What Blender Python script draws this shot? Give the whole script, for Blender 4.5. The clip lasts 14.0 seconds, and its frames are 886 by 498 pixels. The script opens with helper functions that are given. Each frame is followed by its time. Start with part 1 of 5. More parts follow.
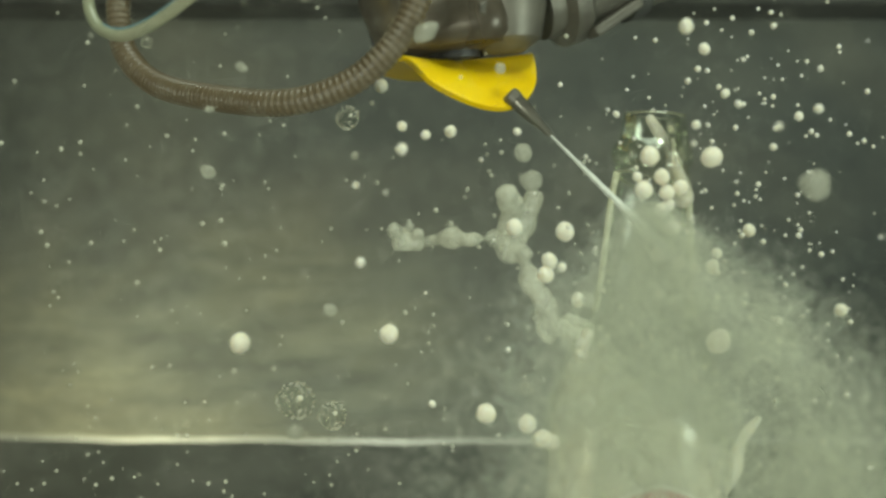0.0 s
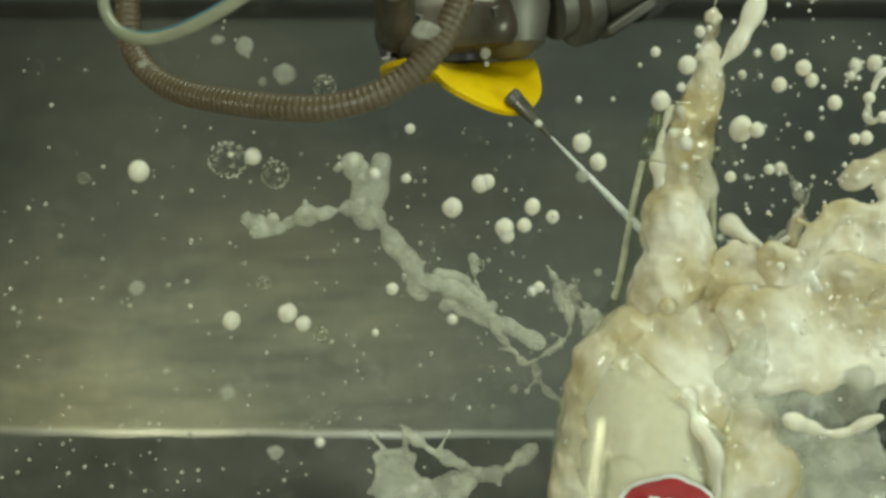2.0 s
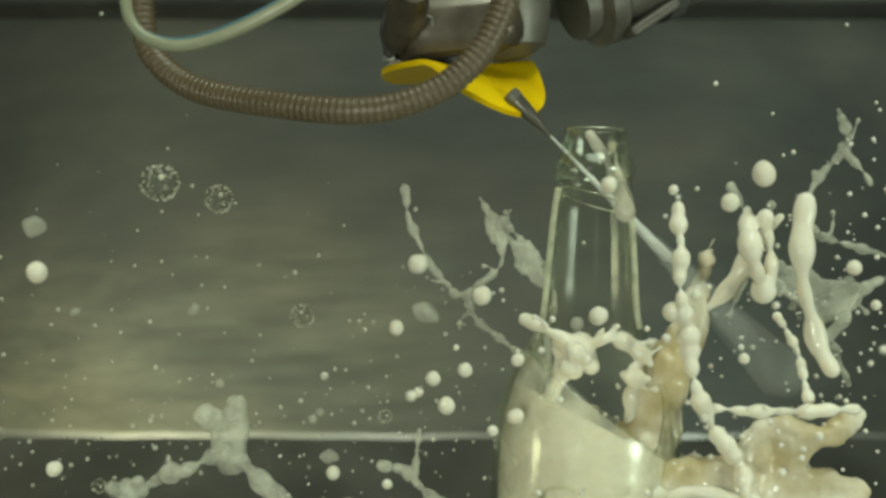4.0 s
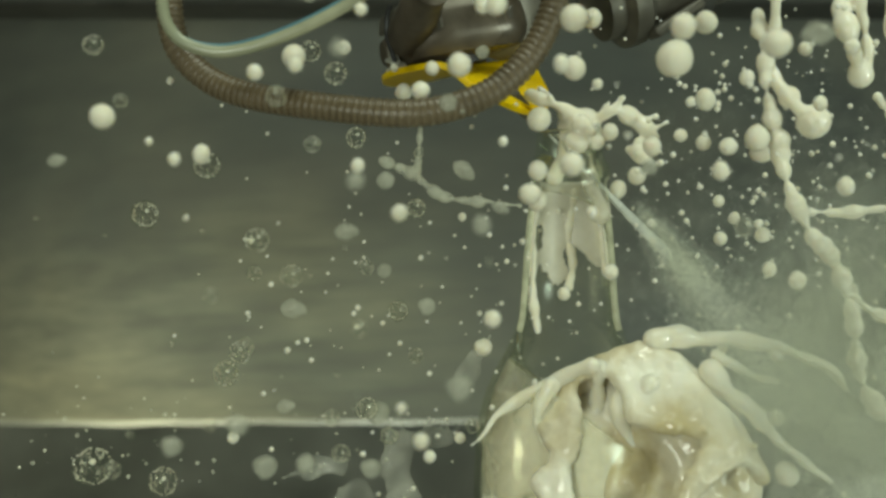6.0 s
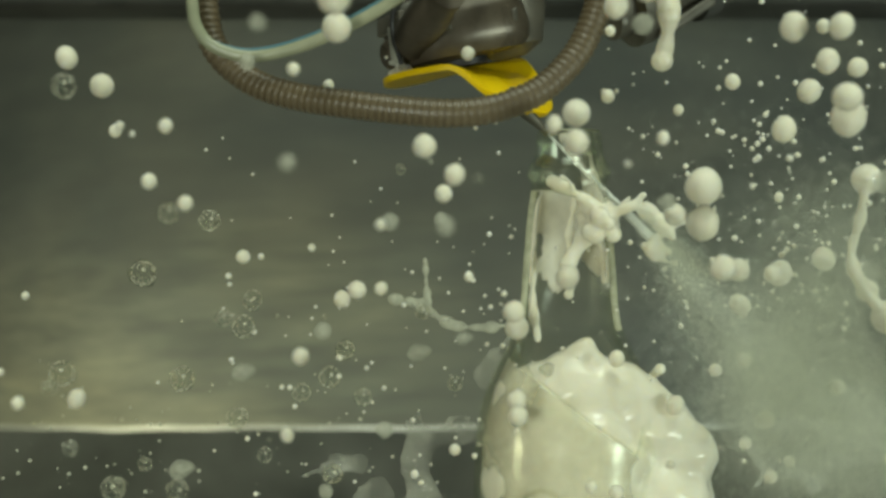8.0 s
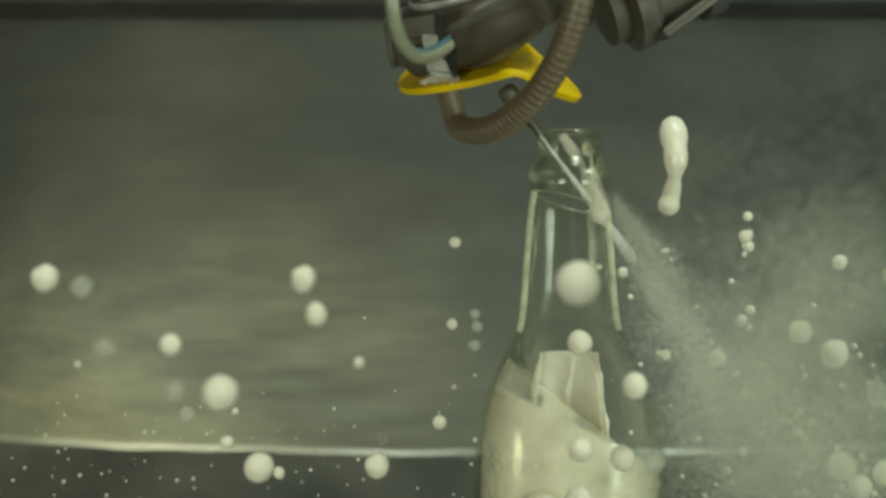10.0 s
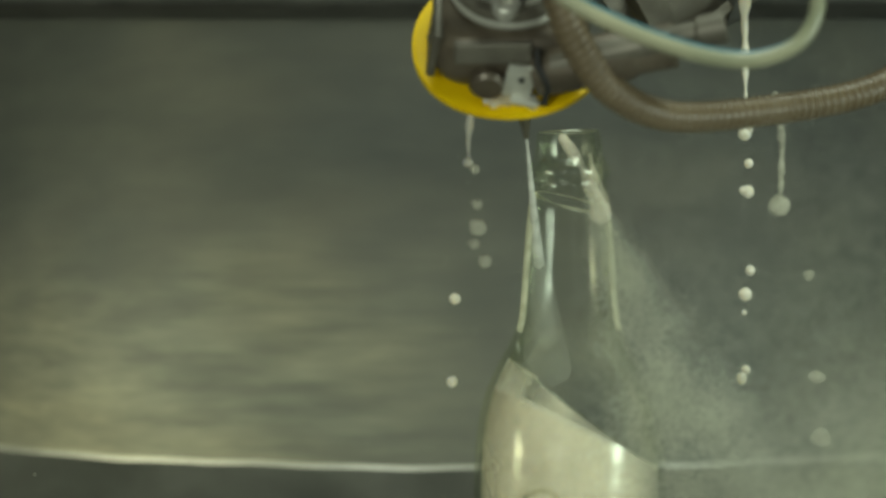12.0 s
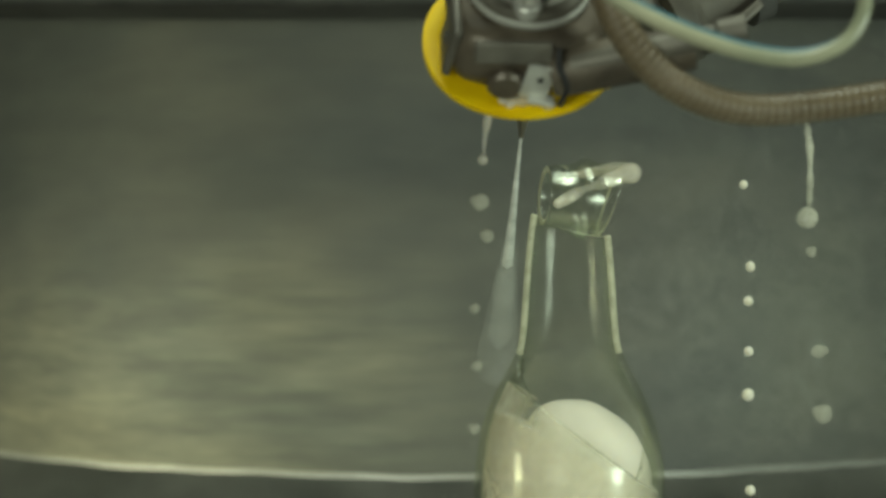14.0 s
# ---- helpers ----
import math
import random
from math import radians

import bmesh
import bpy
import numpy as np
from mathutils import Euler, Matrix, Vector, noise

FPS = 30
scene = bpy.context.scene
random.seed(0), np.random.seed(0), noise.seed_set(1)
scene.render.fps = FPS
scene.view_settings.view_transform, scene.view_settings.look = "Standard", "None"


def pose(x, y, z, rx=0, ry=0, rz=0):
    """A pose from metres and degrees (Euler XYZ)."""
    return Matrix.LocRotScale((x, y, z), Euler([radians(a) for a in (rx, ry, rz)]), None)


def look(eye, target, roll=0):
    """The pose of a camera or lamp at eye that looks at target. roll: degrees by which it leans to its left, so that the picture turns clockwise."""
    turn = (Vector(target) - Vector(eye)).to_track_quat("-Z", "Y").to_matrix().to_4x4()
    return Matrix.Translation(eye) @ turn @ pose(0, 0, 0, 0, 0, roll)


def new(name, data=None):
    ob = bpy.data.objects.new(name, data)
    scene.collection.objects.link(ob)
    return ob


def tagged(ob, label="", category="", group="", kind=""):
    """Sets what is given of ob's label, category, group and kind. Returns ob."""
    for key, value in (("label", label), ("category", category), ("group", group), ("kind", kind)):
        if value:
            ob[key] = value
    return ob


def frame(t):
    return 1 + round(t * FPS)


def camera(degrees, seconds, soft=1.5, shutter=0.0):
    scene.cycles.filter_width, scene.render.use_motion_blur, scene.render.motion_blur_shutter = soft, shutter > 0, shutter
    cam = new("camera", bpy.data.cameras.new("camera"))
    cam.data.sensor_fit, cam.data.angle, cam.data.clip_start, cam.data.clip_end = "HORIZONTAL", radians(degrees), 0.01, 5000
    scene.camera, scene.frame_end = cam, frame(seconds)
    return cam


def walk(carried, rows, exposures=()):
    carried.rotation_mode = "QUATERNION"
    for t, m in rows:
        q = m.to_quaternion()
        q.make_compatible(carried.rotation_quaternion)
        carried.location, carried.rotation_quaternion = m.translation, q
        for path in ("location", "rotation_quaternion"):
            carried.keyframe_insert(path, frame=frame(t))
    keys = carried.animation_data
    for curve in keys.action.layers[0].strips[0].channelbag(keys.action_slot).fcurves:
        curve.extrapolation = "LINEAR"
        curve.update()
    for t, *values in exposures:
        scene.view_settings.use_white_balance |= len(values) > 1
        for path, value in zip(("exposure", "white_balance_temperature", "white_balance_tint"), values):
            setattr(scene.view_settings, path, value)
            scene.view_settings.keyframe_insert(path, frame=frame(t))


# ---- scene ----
TAU = math.tau
EYE_Y, EYE_Z = -0.5386, 0.2175      # the camera stands a little over half a metre from the bottle
G = 0.0275                          # gravity as the slowed film shows it, m/s2
rnd = random.Random(7)

cam = camera(40.0, 14.0, soft=3.0)
cam.data.dof.use_dof = True
cam.data.dof.focus_distance = 0.535
cam.data.dof.aperture_fstop = 5.6
STAND = pose(0, EYE_Y, EYE_Z, 90, 0, 0)
walk(cam, [(0.0, STAND), (14.0, STAND)],
     exposures=[(0.0, 0.30), (0.6, 0.20), (1.5, 0.05), (3.0, 0.0), (14.0, 0.0)])

# ---- light: flood lamps beside the camera, and added fill from the right and overhead
world = bpy.data.worlds.new("hall_air")
world.use_nodes = True
scene.world = world
world.node_tree.nodes["Background"].inputs[0].default_value = (0.55, 0.62, 0.5, 1)
world.node_tree.nodes["Background"].inputs[1].default_value = 0.10


def flood(name, eye, target, size, watts, colour, spread=180):
    d = bpy.data.lights.new(name, "AREA")
    d.shape, d.size, d.energy, d.color = "DISK", size, watts, colour
    d.spread = radians(spread)
    ob = new(name, d)
    ob.matrix_world = look(eye, target)
    return ob


flood("flood_lamp_key", (-0.34, -1.10, 0.15), (0.05, 0.1, 0.12), 0.24, 4.4, (0.91, 1.0, 0.85))
flood("flood_lamp_side", (-1.08, -0.30, 0.12), (-0.20, 0.35, -0.06), 0.27, 0.85, (0.95, 0.97, 0.66), 58)
flood("flood_lamp_top", (0.30, -0.58, 1.30), (0.10, 0.0, 0.14), 0.20, 2.9, (0.88, 1.0, 0.82))
# added fill, no known source: brightens the right of the sheet
flood("fill_lamp_right", (0.95, -0.70, 0.18), (0.12, 0.2, 0.10), 0.34, 4.7, (0.84, 1.0, 0.86))
# added overhead fill that lifts the dark parts inside the closed hall
flood("overhead_fill", (0.2, -0.6, 2.6), (0.2, -0.5, 0.0), 1.8, 30.0, (0.86, 1.0, 0.84))


# ---- materials
def mat(name):
    m = bpy.data.materials.new(name)
    m.use_nodes = True
    return m, m.node_tree.nodes, m.node_tree.links, m.node_tree.nodes["Principled BSDF"]


def noise_ramp(n, l, scale, stretch, low, high, c0, c1, detail=6.0, coord="Object"):
    tc, mp = n.new("ShaderNodeTexCoord"), n.new("ShaderNodeMapping")
    tx, rp = n.new("ShaderNodeTexNoise"), n.new("ShaderNodeValToRGB")
    l.new(tc.outputs[coord], mp.inputs[0])
    mp.inputs["Scale"].default_value = stretch
    l.new(mp.outputs[0], tx.inputs[0])
    tx.inputs["Scale"].default_value, tx.inputs["Detail"].default_value = scale, detail
    l.new(tx.outputs[0], rp.inputs[0])
    e = rp.color_ramp.elements
    e[0].position, e[1].position = low, high
    e[0].color, e[1].color = (*c0, 1), (*c1, 1)
    return rp, tx


def bump(n, l, bs, source, strength, distance):
    b = n.new("ShaderNodeBump")
    b.inputs["Strength"].default_value, b.inputs["Distance"].default_value = strength, distance
    l.new(source, b.inputs["Height"])
    l.new(b.outputs[0], bs.inputs["Normal"])


def surface(name, c0, c1, rough=0.5, metal=0.0, scale=60, stretch=(1, 1, 1), rough2=None, relief=0.15, depth=0.0006):
    m, n, l, bs = mat(name)
    rp, tx = noise_ramp(n, l, scale, stretch, 0.3, 0.7, c0, c1)
    l.new(rp.outputs[0], bs.inputs["Base Color"])
    bs.inputs["Metallic"].default_value = metal
    r2, t2 = noise_ramp(n, l, scale * 0.23, stretch, 0.35, 0.65, (rough,) * 3, (rough2 or rough * 1.3,) * 3, 3.0)
    l.new(r2.outputs[0], bs.inputs["Roughness"])
    if relief:
        bump(n, l, bs, tx.outputs[0], relief, depth)
    return m


def milk_like(name, c0, c1, rough, see=0.0, see2=0.0, scale=70, relief=0.25, depth=0.001, sub=0.25):
    """Milk, foam or milky water; see and see2 say how clear its thick and thin patches are."""
    m, n, l, bs = mat(name)
    rp, tx = noise_ramp(n, l, scale, (1, 1, 1), *((0.38, 0.62) if name == "milk_foam" else (0.32, 0.68)), c0, c1, 5.0)
    l.new(rp.outputs[0], bs.inputs["Base Color"])
    bs.inputs["Roughness"].default_value = rough
    bs.inputs["Subsurface Weight"].default_value = sub
    bs.inputs["Subsurface Radius"].default_value = (0.004, 0.0035, 0.0025)
    bs.inputs["Subsurface Scale"].default_value = 1.0
    bs.inputs["IOR"].default_value = 1.35
    if relief:
        bump(n, l, bs, tx.outputs[0], relief, depth)
    if name == "milk_foam":
        fine_, fx_ = noise_ramp(n, l, scale * 7, (1, 1, 1), 0.3, 0.7, (0, 0, 0), (1, 1, 1), 4.0)
        b2 = n.new("ShaderNodeBump")
        b2.inputs["Strength"].default_value, b2.inputs["Distance"].default_value = 0.14, 0.0010
        l.new(fx_.outputs[0], b2.inputs["Height"])
        l.new(bs.inputs["Normal"].links[0].from_socket, b2.inputs["Normal"])
        l.new(b2.outputs[0], bs.inputs["Normal"])
    if see or see2:
        tr, mx = n.new("ShaderNodeBsdfTransparent"), n.new("ShaderNodeMixShader")
        sr, _ = noise_ramp(n, l, scale * 0.6, (1, 1, 1), 0.35, 0.65, (see,) * 3, (see2,) * 3, 4.0)
        l.new(sr.outputs[0], mx.inputs[0])
        l.new(bs.outputs[0], mx.inputs[1])
        l.new(tr.outputs[0], mx.inputs[2])
        l.new(mx.outputs[0], n["Material Output"].inputs["Surface"])
    return m


MILK = milk_like("milk", (0.785, 0.735, 0.58), (0.865, 0.815, 0.67), 0.15, relief=0.3, sub=0.55)
FOAM = milk_like("milk_foam", (0.56, 0.465, 0.26), (0.85, 0.805, 0.66), 0.12, scale=30, relief=0.6, depth=0.004)
STILL = milk_like("still_milk", (0.785, 0.735, 0.58), (0.865, 0.815, 0.67), 0.5, scale=40, relief=0.1)
FILM = milk_like("milk_film", (0.785, 0.735, 0.58), (0.865, 0.815, 0.67), 0.4, 0.35, 0.85, scale=55)
MILKY = milk_like("milky_water", (0.64, 0.64, 0.50), (0.78, 0.77, 0.62), 0.12, 0.42, 0.76, scale=120, relief=0.5, depth=0.002, sub=0.0)
CLEARW = milk_like("clear_splash", (0.66, 0.68, 0.56), (0.80, 0.80, 0.68), 0.06, 0.70, 0.94, scale=140, relief=0.7, depth=0.002, sub=0.0)
HAZE = milk_like("spray", (0.66, 0.70, 0.62), (0.74, 0.76, 0.68), 0.6, 0.84, 0.97, scale=45, relief=0.0, sub=0.0)
def drop_cloud(name, colour):
    """Very small water drops: they pass on as much light as they send back."""
    m, n, l, bs = mat(name)
    n.remove(bs)
    d, t, x = n.new("ShaderNodeBsdfDiffuse"), n.new("ShaderNodeBsdfTranslucent"), n.new("ShaderNodeMixShader")
    d.inputs[0].default_value = t.inputs[0].default_value = (*colour, 1)
    x.inputs[0].default_value = 0.5
    l.new(d.outputs[0], x.inputs[1])
    l.new(t.outputs[0], x.inputs[2])
    l.new(x.outputs[0], n["Material Output"].inputs["Surface"])
    return m


MISTY = drop_cloud("fine_water_spray", (0.84, 0.85, 0.74))
NECKM = milk_like("neck_milk", (0.785, 0.735, 0.58), (0.865, 0.815, 0.67), 0.3, 0.08, 0.6, scale=45)
JETW = milk_like("jet_water", (0.78, 0.80, 0.72), (0.85, 0.86, 0.78), 0.3, 0.05, 0.35, scale=160, relief=0.2, depth=0.0006, sub=0.0)

def clear_glass(name, tint, rim=0.5, start=0.0):
    """Clear glass wall: lets light through with a faint tint, gloss grows at grazing angles."""
    m, n, l, bs = mat(name)
    n.remove(bs)
    tr, gl, mx, fr, pw = (n.new("ShaderNode" + k) for k in ("BsdfTransparent", "BsdfGlossy", "MixShader", "LayerWeight", "MapRange"))
    tr.inputs[0].default_value = (*tint, 1)
    gl.inputs["Roughness"].default_value = 0.15
    gl.inputs[0].default_value = (0.9, 0.95, 0.82, 1)
    fr.inputs["Blend"].default_value = 0.25
    pw.inputs["To Min"].default_value, pw.inputs["To Max"].default_value = 0.001, rim
    pw.inputs["From Min"].default_value = start
    rp, tx = noise_ramp(n, l, 55, (1, 1, 0.35), 0.3, 0.7, (0, 0, 0), (1, 1, 1), 2.0)
    b = n.new("ShaderNodeBump")
    b.inputs["Strength"].default_value, b.inputs["Distance"].default_value = 0.38, 0.003
    l.new(tx.outputs[0], b.inputs["Height"])
    l.new(b.outputs[0], gl.inputs["Normal"])
    l.new(b.outputs[0], fr.inputs["Normal"])
    l.new(fr.outputs["Facing"], pw.inputs["Value"])
    l.new(pw.outputs[0], mx.inputs[0])
    l.new(tr.outputs[0], mx.inputs[1])
    l.new(gl.outputs[0], mx.inputs[2])
    l.new(mx.outputs[0], n["Material Output"].inputs["Surface"])
    return m


GLASS = clear_glass("bottle_glass", (0.970, 0.974, 0.945), 0.75, 0.03)
LIP = clear_glass("lip_glass", (0.975, 0.98, 0.955), 0.80, 0.0)
SKIN = clear_glass("water_skin", (0.975, 0.98, 0.96), 0.45, 0.0)
CUT = milk_like("sawn_glass", (0.50, 0.50, 0.32), (0.66, 0.65, 0.45), 0.35, 0.18, 0.45, scale=200, relief=0.3, depth=0.0004, sub=0.0)

STEEL = surface("wet_steel_sheet", (0.112, 0.118, 0.104), (0.134, 0.138, 0.120), 0.56, 0.30, 8, (0.8, 1, 1.5), 0.66, 0.04, 0.002)
n_, l_ = STEEL.node_tree.nodes, STEEL.node_tree.links
b_ = n_["Principled BSDF"]
streak_, _ = noise_ramp(n_, l_, 30, (0.45, 1, 1.8), 0.38, 0.72, (0.94, 0.94, 0.94), (1.15, 1.15, 1.12), 10.0)
mul_ = n_.new("ShaderNodeMix")
mul_.data_type, mul_.blend_type = "RGBA", "MULTIPLY"
mul_.inputs["Factor"].default_value = 1.0
stain_, _ = noise_ramp(n_, l_, 4.5, (0.7, 1, 1.3), 0.36, 0.66, (0.84, 0.86, 0.88), (1.18, 1.13, 1.02), 4.0)
mul2_ = n_.new("ShaderNodeMix")
mul2_.data_type, mul2_.blend_type = "RGBA", "MULTIPLY"
mul2_.inputs["Factor"].default_value = 1.0
l_.new(b_.inputs["Base Color"].links[0].from_socket, mul2_.inputs["A"])
l_.new(stain_.outputs[0], mul2_.inputs["B"])
l_.new(mul2_.outputs["Result"], mul_.inputs["A"])
l_.new(streak_.outputs[0], mul_.inputs["B"])
# warm reflected glow painted near the lower edge, broken into long streaks
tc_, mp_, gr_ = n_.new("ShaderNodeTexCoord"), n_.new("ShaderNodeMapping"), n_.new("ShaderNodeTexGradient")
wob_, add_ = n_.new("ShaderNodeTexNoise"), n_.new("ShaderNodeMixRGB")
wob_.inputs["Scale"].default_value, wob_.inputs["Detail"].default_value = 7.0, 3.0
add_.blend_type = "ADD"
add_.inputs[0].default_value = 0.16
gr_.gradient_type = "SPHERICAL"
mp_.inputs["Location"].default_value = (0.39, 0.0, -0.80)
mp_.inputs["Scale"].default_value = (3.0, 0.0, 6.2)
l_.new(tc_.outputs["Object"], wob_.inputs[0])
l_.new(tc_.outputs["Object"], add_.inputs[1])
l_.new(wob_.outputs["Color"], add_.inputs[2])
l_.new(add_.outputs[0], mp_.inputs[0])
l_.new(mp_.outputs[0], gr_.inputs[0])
glow_, _ = noise_ramp(n_, l_, 26, (0.30, 1, 2.6), 0.34, 0.70, (1.10, 1.09, 1.00), (1.72, 1.68, 1.48), 12.0)
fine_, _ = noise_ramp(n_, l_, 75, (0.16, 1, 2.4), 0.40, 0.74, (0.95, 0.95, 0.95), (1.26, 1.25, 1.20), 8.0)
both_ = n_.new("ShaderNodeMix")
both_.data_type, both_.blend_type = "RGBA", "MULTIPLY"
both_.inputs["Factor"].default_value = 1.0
l_.new(glow_.outputs[0], both_.inputs["A"])
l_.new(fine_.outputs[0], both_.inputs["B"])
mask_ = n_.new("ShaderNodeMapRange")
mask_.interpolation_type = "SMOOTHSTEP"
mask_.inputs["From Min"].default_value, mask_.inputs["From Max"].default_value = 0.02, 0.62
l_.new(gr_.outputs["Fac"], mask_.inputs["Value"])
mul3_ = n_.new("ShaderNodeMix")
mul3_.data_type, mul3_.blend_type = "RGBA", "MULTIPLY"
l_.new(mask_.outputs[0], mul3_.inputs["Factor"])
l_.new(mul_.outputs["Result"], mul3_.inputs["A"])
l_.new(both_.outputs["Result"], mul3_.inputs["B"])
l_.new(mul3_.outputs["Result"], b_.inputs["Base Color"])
# pale base colour imitates the light that the lower edge reflects
EDGE = surface("pale_glint_edge", (0.40, 0.40, 0.35), (0.54, 0.54, 0.47), 0.3, 0.3, 60, (0.3, 1, 1), 0.45, 0.1)
DARK = surface("dark_gap_and_iron", (0.05, 0.05, 0.044), (0.10, 0.10, 0.088), 0.6, 0.0, 25)
TANK = surface("wet_tank_wall", (0.055, 0.058, 0.050), (0.14, 0.145, 0.125), 0.5, 0.0, 22, (1, 1, 2), 0.75, 0.4, 0.003)
HALL = surface("hall_paint", (0.11, 0.115, 0.10), (0.15, 0.155, 0.135), 0.8, 0.0, 2)
FLOOR = surface("wet_tank_floor", (0.070, 0.074, 0.064), (0.15, 0.155, 0.135), 0.45, 0.0, 14, (1, 1, 1), 0.7, 0.4, 0.004)
BODY = surface("stained_head_steel", (0.10, 0.092, 0.072), (0.21, 0.195, 0.155), 0.40, 0.35, 45, (1, 1, 1), 0.55, 0.3, 0.0008)
BODY2 = surface("worn_brown_steel", (0.060, 0.048, 0.033), (0.150, 0.124, 0.088), 0.24, 0.30, 70, (1, 1, 1), 0.55, 0.3, 0.0008)
CLIP = surface("scuffed_zinc", (0.42, 0.42, 0.37), (0.66, 0.66, 0.58), 0.35, 0.35, 90, (1, 1, 1), 0.5, 0.2)
YELLOW = surface("yellow_rubber", (0.80, 0.50, 0.003), (0.86, 0.60, 0.005), 0.20, 0.0, 55, (1, 1, 1), 0.42, 0.15, 0.0006)
YELLOW.node_tree.nodes["Principled BSDF"].inputs["Specular IOR Level"].default_value = 0.10
HOSE = surface("brown_corrugated_hose", (0.100, 0.074, 0.040), (0.175, 0.135, 0.080), 0.20, 0.0, 60, (1, 1, 1), 0.45, 0.2, 0.0004)
TUBE = surface("milky_pneumatic_tube", (0.24, 0.26, 0.17), (0.40, 0.39, 0.26), 0.22, 0.0, 40, (1, 1, 1), 0.3, 0.1)
BLUE = surface("blue_print_stripe", (0.06, 0.16, 0.20), (0.10, 0.22, 0.25), 0.3, 0.0, 40)
NOZZLE = surface("nozzle_carbide", (0.16, 0.15, 0.12), (0.27, 0.25, 0.20), 0.28, 0.7, 80)
BLACK = surface("black_rubber", (0.012, 0.012, 0.012), (0.025, 0.025, 0.024), 0.45, 0.0, 80)
RED = surface("red_label_print", (0.36, 0.02, 0.025), (0.45, 0.03, 0.035), 0.4, 0.0, 90, relief=0)
WHITE = surface("white_label_print", (0.74, 0.73, 0.66), (0.82, 0.81, 0.74), 0.4, 0.0, 90, relief=0)


# ---- building helpers
def spot(u, v, y=0.0):
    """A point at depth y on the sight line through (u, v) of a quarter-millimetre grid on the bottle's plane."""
    s = 0.00025 * (y - EYE_Y) / -EYE_Y
    return Vector(((u - 784) * s, y, EYE_Z + (441 - v) * s))


def mesh_of(name, bm, material, smooth=True):
    me = bpy.data.meshes.new(name)
    bm.to_mesh(me)
    bm.free()
    me.materials.append(material)
    if smooth:
        me.shade_smooth()
        me.set_sharp_from_angle(angle=radians(38))
    return me


def part(name, bm, material, parent=None, label="", smooth=True):
    """Links a bmesh as one mesh object under a thing or a part."""
    ob = new(name, mesh_of(name, bm, material, smooth))
    ob.parent = parent
    return tagged(ob, label)


def baked(ob):
    """Turns the modifiers of ob into plain mesh."""
    dg = bpy.context.evaluated_depsgraph_get()
    me = bpy.data.meshes.new_from_object(ob.evaluated_get(dg))
    ob.modifiers.clear()
    ob.data = me
    me.shade_smooth()
    return ob


def box_bm(sx, sy, sz, m=Matrix(), bevel=0.0, seg=2):
    bm = bmesh.new()
    bmesh.ops.create_cube(bm, size=1.0, matrix=m @ Matrix.Diagonal((sx, sy, sz, 1)))
    if bevel:
        bmesh.ops.bevel(bm, geom=list(bm.edges), offset=bevel, segments=seg, affect="EDGES", profile=0.6)
    return bm


def lathe_bm(profile, m=Matrix(), n=48, square=0.0, close=True):
    """Turns (radius, height) rows round the z axis; square > 0 makes the section more like a rounded square."""
    bm = bmesh.new()
    rings = []
    for r, z in profile:
        ring = []
        for i in range(n):
            a = TAU * i / n
            k = 1.0
            if square:
                k = (abs(math.cos(a)) ** square + abs(math.sin(a)) ** square) ** (-1 / square)
            ring.append(bm.verts.new(m @ Vector((r * k * math.cos(a), r * k * math.sin(a), z))))
        rings.append(ring)
    for a, b in zip(rings, rings[1:]):
        for i in range(n):
            bm.faces.new((a[i], a[(i + 1) % n], b[(i + 1) % n], b[i]))
    if close:
        bm.faces.new(list(reversed(rings[0])))
        bm.faces.new(rings[-1])
    bmesh.ops.recalc_face_normals(bm, faces=bm.faces)
    return bm


def curve_points(points, steps):
    """A smooth line (Catmull-Rom) through points."""
    p = [Vector(q) for q in points]
    p = [2 * p[0] - p[1]] + p + [2 * p[-1] - p[-2]]
    out = []
    for i in range(1, len(p) - 2):
        for k in range(steps):
            t = k / steps
            out.append(0.5 * (2 * p[i] + (p[i + 1] - p[i - 1]) * t + (2 * p[i - 1] - 5 * p[i] + 4 * p[i + 1] - p[i + 2]) * t * t
                              + (3 * p[i] - p[i - 1] - 3 * p[i + 1] + p[i + 2]) * t ** 3))
    out.append(p[-2])
    return out


def even_points(points, gap):
    """The smooth line through points, at even distances."""
    fine = curve_points(points, 24)
    out, left = [fine[0]], gap
    for a, b in zip(fine, fine[1:]):
        d = (b - a).length
        while d >= left > 0:
            a = a + (b - a).normalized() * left
            d -= left
            left = gap
            out.append(a)
        left -= d
    return out


def pipe_bm(points, radius, n=16):
    """A tube along points; radius is a function of the point's number."""
    bm = bmesh.new()
    rings, side = [], Vector((0, 1, 0.01))
    for i, p in enumerate(points):
        t = (points[min(i + 1, len(points) - 1)] - points[max(i - 1, 0)]).normalized()
        side = (side - t * side.dot(t)).normalized()
        up = t.cross(side)
        r = radius(i)
        rings.append([bm.verts.new(p + side * (r * math.cos(TAU * k / n)) + up * (r * math.sin(TAU * k / n))) for k in range(n)])
    for a, b in zip(rings, rings[1:]):
        for k in range(n):
            bm.faces.new((a[k], a[(k + 1) % n], b[(k + 1) % n], b[k]))
    bm.faces.new(rings[0])
    bm.faces.new(rings[-1])
    bmesh.ops.recalc_face_normals(bm, faces=bm.faces)
    return bm


def ball(sub):
    bm = bmesh.new()
    bmesh.ops.create_icosphere(bm, subdivisions=sub, radius=1.0)
    v = np.array([q.co[:] for q in bm.verts])
    f = np.array([[q.index for q in k.verts] for k in bm.faces])
    bm.free()
    return v, f


